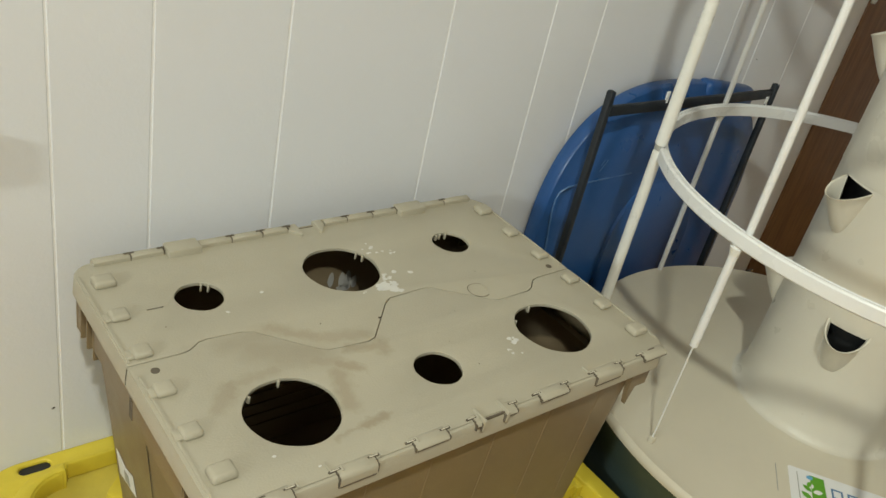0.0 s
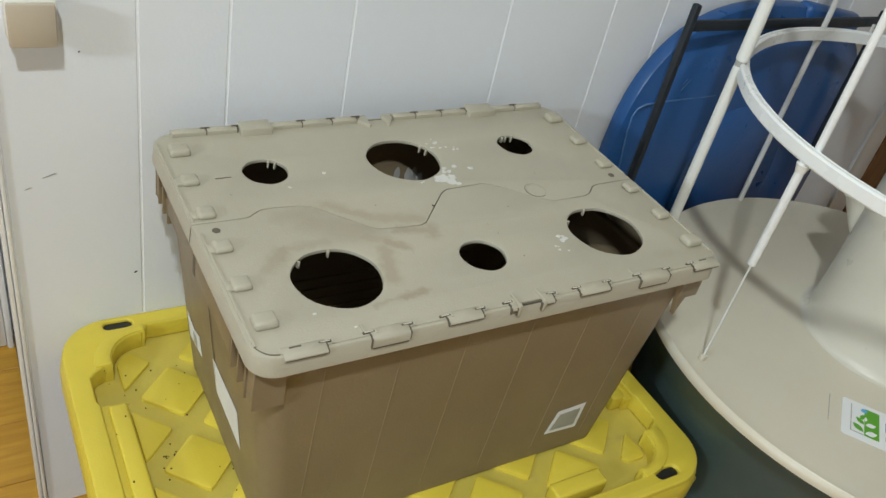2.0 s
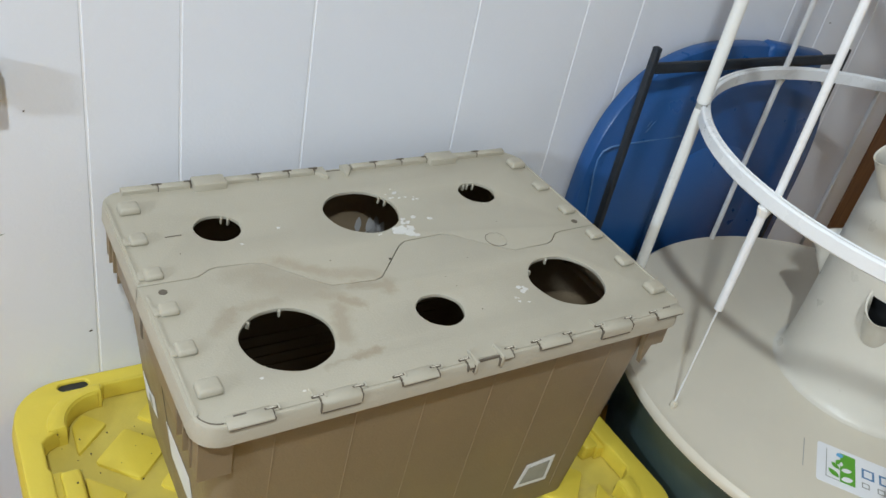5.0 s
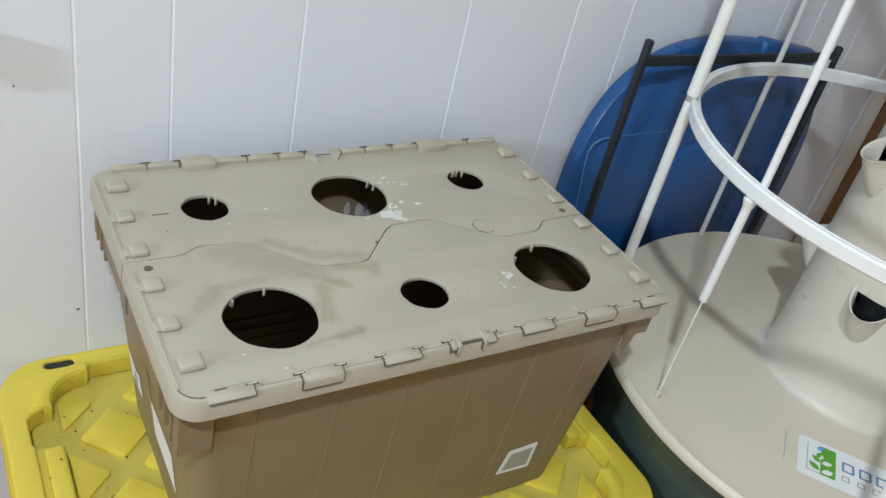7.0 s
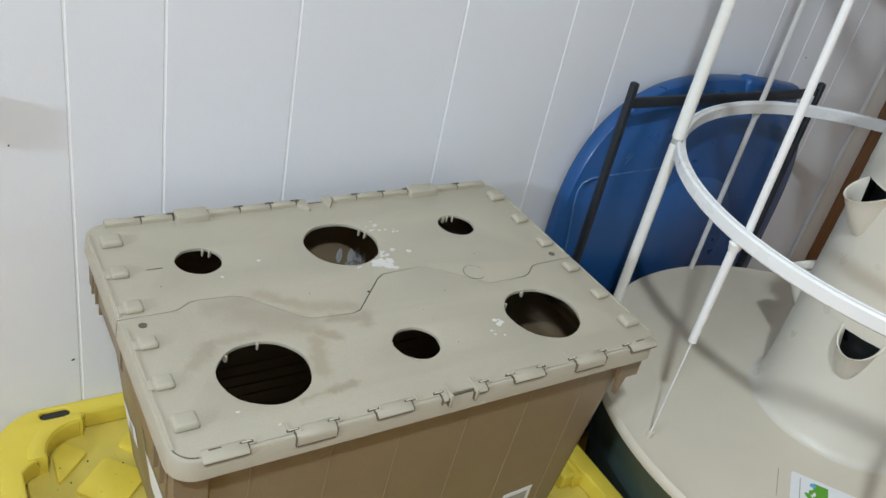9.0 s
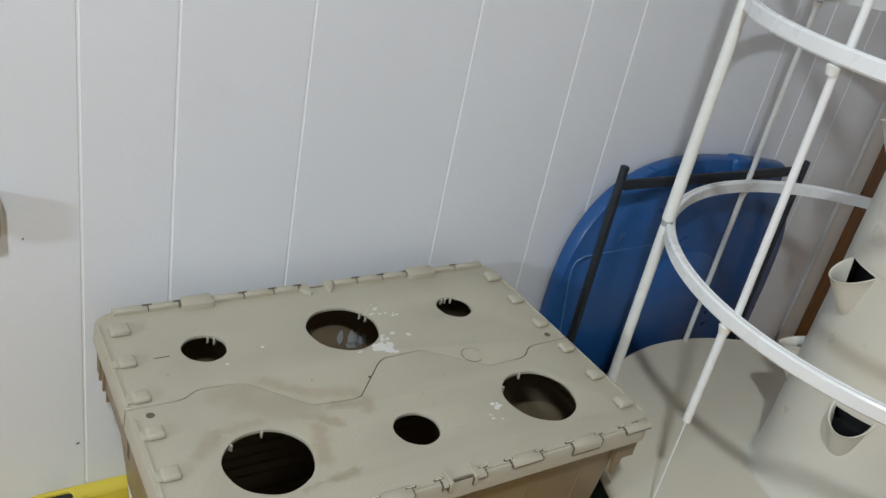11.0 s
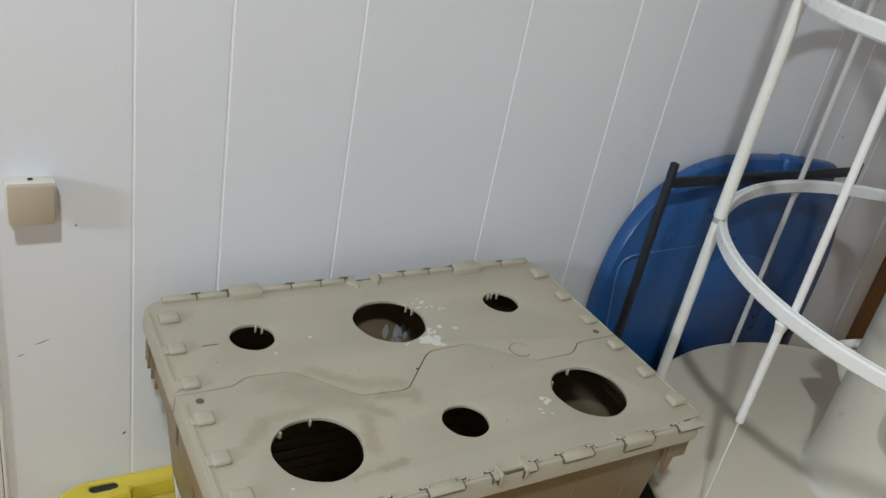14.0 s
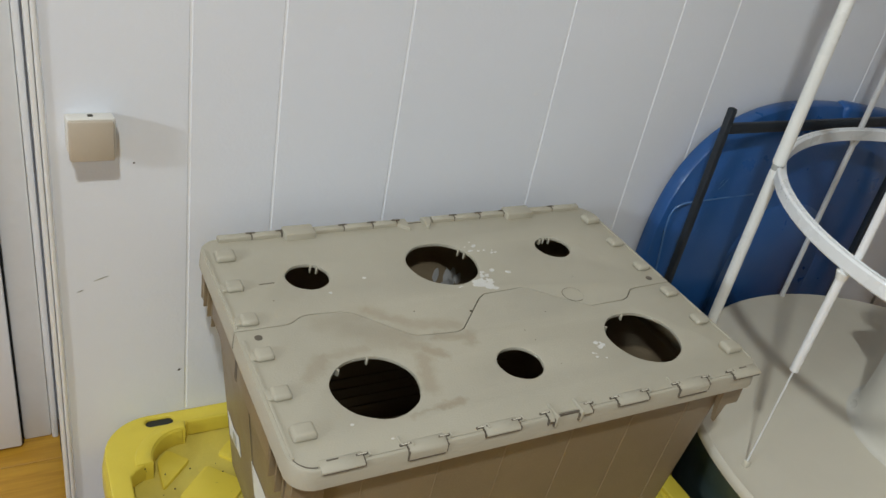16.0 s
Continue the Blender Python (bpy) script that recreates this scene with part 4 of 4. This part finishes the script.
def pot_section(k):
    """One drum of the tower: a wall with four openings, and a rounded half-cone cup before each."""
    z0 = RES_Z + 0.0005 + PITCH * k
    turn = 154.0 if k % 2 else 194.0
    rim = z0 + (0.157 if k else 0.166)
    prof = [(R_POT + 0.0002, z0, 20.0), (R_POT + 0.0006, z0 + 0.003, 20.0), (R_POT + 0.0003, z0 + 0.012, 20.0), (R_POT, z0 + 0.07, 20.0), (R_POT, rim - 0.030, 8.0), (R_POT, rim, 11.1),
            (R_POT, rim + 0.022, 13.3), (R_POT, z0 + 0.1808, 20.0), (R_POT - 0.0004, z0 + PITCH + 0.0005, 20.0)]
    if k == 0:
        prof[:3] = [(0.1310, z0 - 0.0004, 20.0), (0.1262, z0 + 0.0010, 20.0), (0.1228, z0 + 0.0045, 20.0), (0.1204, z0 + 0.0110, 20.0), (0.1190, z0 + 0.0240, 20.0), (0.1181, z0 + 0.0450, 20.0)]
    low = len(prof) - 5
    b = bmesh.new()
    grid = []
    for q in range(4):
        base = turn + 90 * q
        for u in (-1.0, -0.5, 0.0, 0.5, 1.0):
            grid.append([(base + u * half, r, z) for r, z, half in prof])
        for s in range(1, 6):
            grid.append([(base + half + (90 - 2 * half) * s / 6, r, z) for r, z, half in prof])
    grid = [[b.verts.new((RES_X + r * math.cos(radians(a)), RES_Y + r * math.sin(radians(a)), z)) for a, r, z in col] for col in grid]
    n = len(grid)
    for i in range(n):
        for j in range(len(prof) - 1):
            if j in (low, low + 1) and i % 10 < 4:
                continue
            b.faces.new((grid[i][j], grid[(i + 1) % n][j], grid[(i + 1) % n][j + 1], grid[i][j + 1]))
    bmesh.ops.recalc_face_normals(b, faces=b.faces[:])
    drum = part("pot", b, POT_WHITE, TOWER, "off-white plastic drum")
    for q in range(4):
        base = radians(turn + 90 * q)
        b = bmesh.new()
        rows = []
        for s, thin in ((0.0, 0.0), (0.06, 0.0), (0.16, 0.0), (0.32, 0.0), (0.52, 0.0), (0.76, 0.0), (0.96, 0.0), (0.985, -0.0012), (1.0, -0.001), (1.0, 0.0014), (0.97, 0.0026), (0.76, 0.0026), (0.52, 0.0026), (0.32, 0.0026), (0.2, 0.0026)):
            row = []
            w = 0.0280 * max(0.12, (0.50 + 0.50 * s) * math.sqrt(1 - (1 - s) ** 8)) - thin
            d = 0.036 * s ** 0.85 - thin
            for m in range(21):
                a = math.pi * (m / 20 - 0.5)
                side = w * math.sin(a)
                out = math.sqrt(max(1e-6, R_POT ** 2 - side ** 2)) - 0.0012 + max(0.0, d) * math.cos(a) ** 0.9 if abs(a) < 1.57 else math.sqrt(R_POT ** 2 - side ** 2) - 0.0012
                z = rim - 0.052 * (1 - s) + 0.021 * (1 - math.cos(a)) * s
                row.append(b.verts.new((RES_X + out * math.cos(base) - side * math.sin(base), RES_Y + out * math.sin(base) + side * math.cos(base), z)))
            rows.append(row)
        for p, w in zip(rows, rows[1:]):
            for m in range(20):
                b.faces.new((p[m], p[m + 1], w[m + 1], w[m]))
        bmesh.ops.recalc_face_normals(b, faces=b.faces[:])
        part("cup", b, POT_WHITE, drum, "half-cone planting cup")


for k in range(5):
    pot_section(k)
TOP = RES_Z + 0.0005 + PITCH * 5
part("tower_cap", lathe([(R_POT - 0.004, TOP), (R_POT + 0.002, TOP + 0.004), (R_POT, TOP + 0.02), (0.06, TOP + 0.035), (0.0, TOP + 0.037)], 64, RC), POT_WHITE, TOWER)
part("core", tube([(RES_X, RES_Y, RES_Z), (RES_X, RES_Y, TOP)], 0.095, 32), BLACK_PLASTIC, TOWER, "black inner core")

# ---- support cage round the tower ----
CX, CY, CR = 0.692, -0.214, 0.345
CAGE = thing("support_cage", "white tubular plant cage with flat hoops, on the cream lid", "support cage", (CX, CY, RES_Z))
POLES = [(0.446, 0.036, 0.0083), (0.350, -0.171, 0.0054), (0.734, 0.134, 0.0045), (0.975, 0.010, 0.0062), (1.036, -0.235, 0.0062), (0.905, -0.485, 0.0062), (0.640, -0.556, 0.0062), (0.425, -0.435, 0.0062)]
HOOPS = [0.8245, 1.1405, 1.4565]
for x, y, r in POLES:
    if r > 0.008:
        for z0, z1 in zip([RES_Z] + HOOPS, HOOPS + [1.75]):
            part("pole", tube([(x, y, z0), (x, y, z0 + 0.0115), (x, y, z0 + 0.012), (x, y, z1)], [r * 0.86, r * 0.86, r * 1.06, r * 0.94] if z0 > 0.6 else [r * 0.94] * 4, 18), PIPE_WHITE, CAGE)
            part("print_band", tube([(x, y, z1 + 0.003), (x, y, z1 + 0.0105)], r * 0.90, 16), PAPER_GREY, CAGE, "grey printed band at the pole joint")
    elif y < -0.1 and x < 0.4:
        part("rod", tube([(x - 0.001, y, RES_Z), (x, y, 0.68)], 0.0012, 10), RING_WHITE, CAGE, "thin white rod")
        part("foot_clip", box(x - 0.005, x + 0.003, y - 0.004, y + 0.003, RES_Z, RES_Z + 0.010, 0.001), CREAM, CAGE)
        for z0, z1 in zip([0.668] + HOOPS, HOOPS + [1.75]):
            slip = 0.007 if z0 > 0.7 else 0.0
            part("pole", tube([(x + slip, y - slip * 0.5, z0), (x + slip * 0.3, y - slip * 0.15, z1)], r * (0.86 if slip else 1.0), 16), RING_WHITE, CAGE)
    else:
        part("pole", tube([(x, y, RES_Z), (x, y, 1.75)], r, 16), RING_WHITE, CAGE)
    for z in HOOPS:
        if r < 0.008:
            part("ferrule", tube([(x, y, z - 0.022), (x, y, z - 0.012), (x, y, z - 0.011)], [r * 1.1, r * 1.55, r * 1.2], 14), PIPE_WHITE, CAGE)
for z in HOOPS:
    prof = [(CR - 0.006, z - 0.0085), (CR + 0.004, z - 0.0095), (CR + 0.0062, z - 0.0070), (CR + 0.0062, z + 0.0070), (CR + 0.004, z + 0.0095), (CR + 0.001, z + 0.0095), (CR, z + 0.0072), (CR - 0.003, z + 0.0072), (CR - 0.004, z + 0.0090), (CR - 0.006, z + 0.0078), (CR - 0.006, z - 0.0085)]
    part("hoop", lathe(prof, 128, (CX, CY)), RING_WHITE, CAGE, "flat white plastic hoop with a grooved edge")

# ---- blue tray with its black frame, propped against the wall ----
TRAY = thing("blue_tray", "deep blue plastic tray on black frame, propped against the wall", "cart tray", (0.63, 0.16, FLOOR))


def tray_outline(inset):
    """Arch-topped outline in x and z, walked from the lower left round to the lower right."""
    pts = []
    top, mid, base = 0.844 - inset, 0.690, 0.55
    for k in range(49):
        a = math.pi * (1 - k / 48)
        c, s = math.cos(a), math.sin(a)
        w = (0.253 if c < 0 else 0.325) - inset
        pts.append((mid + w * math.copysign(abs(c) ** 0.85, c), base + (top - base) * abs(s) ** 0.68))
    def side(w):
        return [(w * (1 - 0.05 * (1 - t)), FLOOR + inset * 0.4 + (base - FLOOR) * t) for t in (0.0, 0.25, 0.5, 0.75)]
    return [(mid - x, z) for x, z in side(0.253 - inset)] + pts + [(mid + x, z) for x, z in side(0.325 - inset)[::-1]]


rows = [(0.002, 0.222), (0.0, 0.217), (0.0, 0.200), (0.002, 0.1965), (0.006, 0.195), (0.012, 0.194), (0.030, 0.184), (0.050, 0.176), (0.090, 0.172)]
b = loft([[(x, y, z) for x, z in tray_outline(i)] for i, y in rows], cap_top=True)
bmesh.ops.recalc_face_normals(b, faces=b.faces[:])
part("shell", b, BLUE, TRAY, "deep blue moulded plastic shell")
b = loft([[(x, y, z) for x, z in [(0.690 + (p - 0.690) * 0.62, 0.20 + (q - 0.20) * 0.86) for p, q in tray_outline(0.092)]] for y in (0.1718,)] +
         [[(x, y, z) for x, z in [(0.690 + (p - 0.690) * 0.60, 0.20 + (q - 0.20) * 0.85) for p, q in tray_outline(0.092)]] for y in (0.168,)], cap_top=True)
bmesh.ops.recalc_face_normals(b, faces=b.faces[:])
part("raised_panel", b, BLUE, TRAY)
b = box(0.762, 0.915, 0.186, 0.219, 0.780, 0.846, 0.011, 4)
for v in b.verts:
    v.co.z -= 0.024 * max(0.0, (v.co.x - 0.820) / 0.095) ** 1.8
part("lug", b, BLUE, TRAY, "rounded blue lug on the upper edge")
for x, top in ((0.460, 0.864), (0.908, 0.850)):
    part("side_rail", box(x - 0.0054, x + 0.0054, 0.148, 0.160, FLOOR, top, 0.003), FRAME_BLACK, TRAY, "black tube rail")
part("cross_rail", box(0.4660, 0.9020, 0.1495, 0.158, 0.823, 0.840, 0.003), FRAME_BLACK, TRAY, "black cross rail")
for x, z in ((0.884, 0.820), (0.588, 0.848)):
    b = box(x - 0.004, x + 0.004, 0.1455, 0.1475, z - 0.004, z + 0.010, 0.0008)
    box(x - 0.0015, x + 0.0015, 0.1440, 0.1456, z - 0.009, z - 0.003, 0.0006, bm=b)
    part("tie", b, PAPER, TRAY, "small white tie")
# short pale scratches on the panel
for (x0, z0), (x1, z1) in (((0.529, 0.734), (0.516, 0.716)), ((0.521, 0.735), (0.515, 0.726))):
    part("scratch", tube([(x0, 0.1716, z0), ((x0 + x1) / 2, 0.1712, (z0 + z1) / 2 + 0.001), (x1, 0.1716, z1)], 0.0006, 6), BLUE_PALE, TRAY, "short pale scratch")
# raised moulding line; the pale blue paints the highlight along it
b = tube([(x, y, z) for x, y, z in ((0.460, 0.182, 0.54), (0.452, 0.183, 0.60), (0.446, 0.184, 0.645), (0.4455, 0.184, 0.668), (0.450, 0.183, 0.682), (0.463, 0.181, 0.690), (0.49, 0.177, 0.6945), (0.54, 0.174, 0.699), (0.60, 0.172, 0.702))], 0.0014, 8)
part("moulding_line", b, BLUE_PALE, TRAY, "raised moulding line with its highlight as pale colour")

# ---- floor planks where the floor is seen ----
for k in range(12):
    y0 = -0.34 + 0.125 * k
    for x0, x1 in ((-1.9, -0.93 + 0.11 * (k % 3)), (-0.93 + 0.11 * (k % 3), 0.30)):
        if y0 > 0.60:
            continue
        b = box(x0 + 0.0008, x1 - 0.0008, y0 + 0.0008, min(y0 + 0.1242, 0.621), FLOOR - 0.003, FLOOR, 0.0006, 1)
        part("plank", b, FLOOR_WOOD, FLOOR_OB, smooth=False)
part("far_boards", box(-4.8, 2.6, -3.4, -0.342, FLOOR - 0.003, FLOOR), FLOOR_WOOD, FLOOR_OB, smooth=False)
part("far_boards", box(0.302, 2.6, -0.340, WALL + 0.003, FLOOR - 0.003, FLOOR), FLOOR_WOOD, FLOOR_OB, smooth=False)
part("far_boards", box(-4.8, -1.902, -0.340, 0.621, FLOOR - 0.003, FLOOR), FLOOR_WOOD, FLOOR_OB, smooth=False)
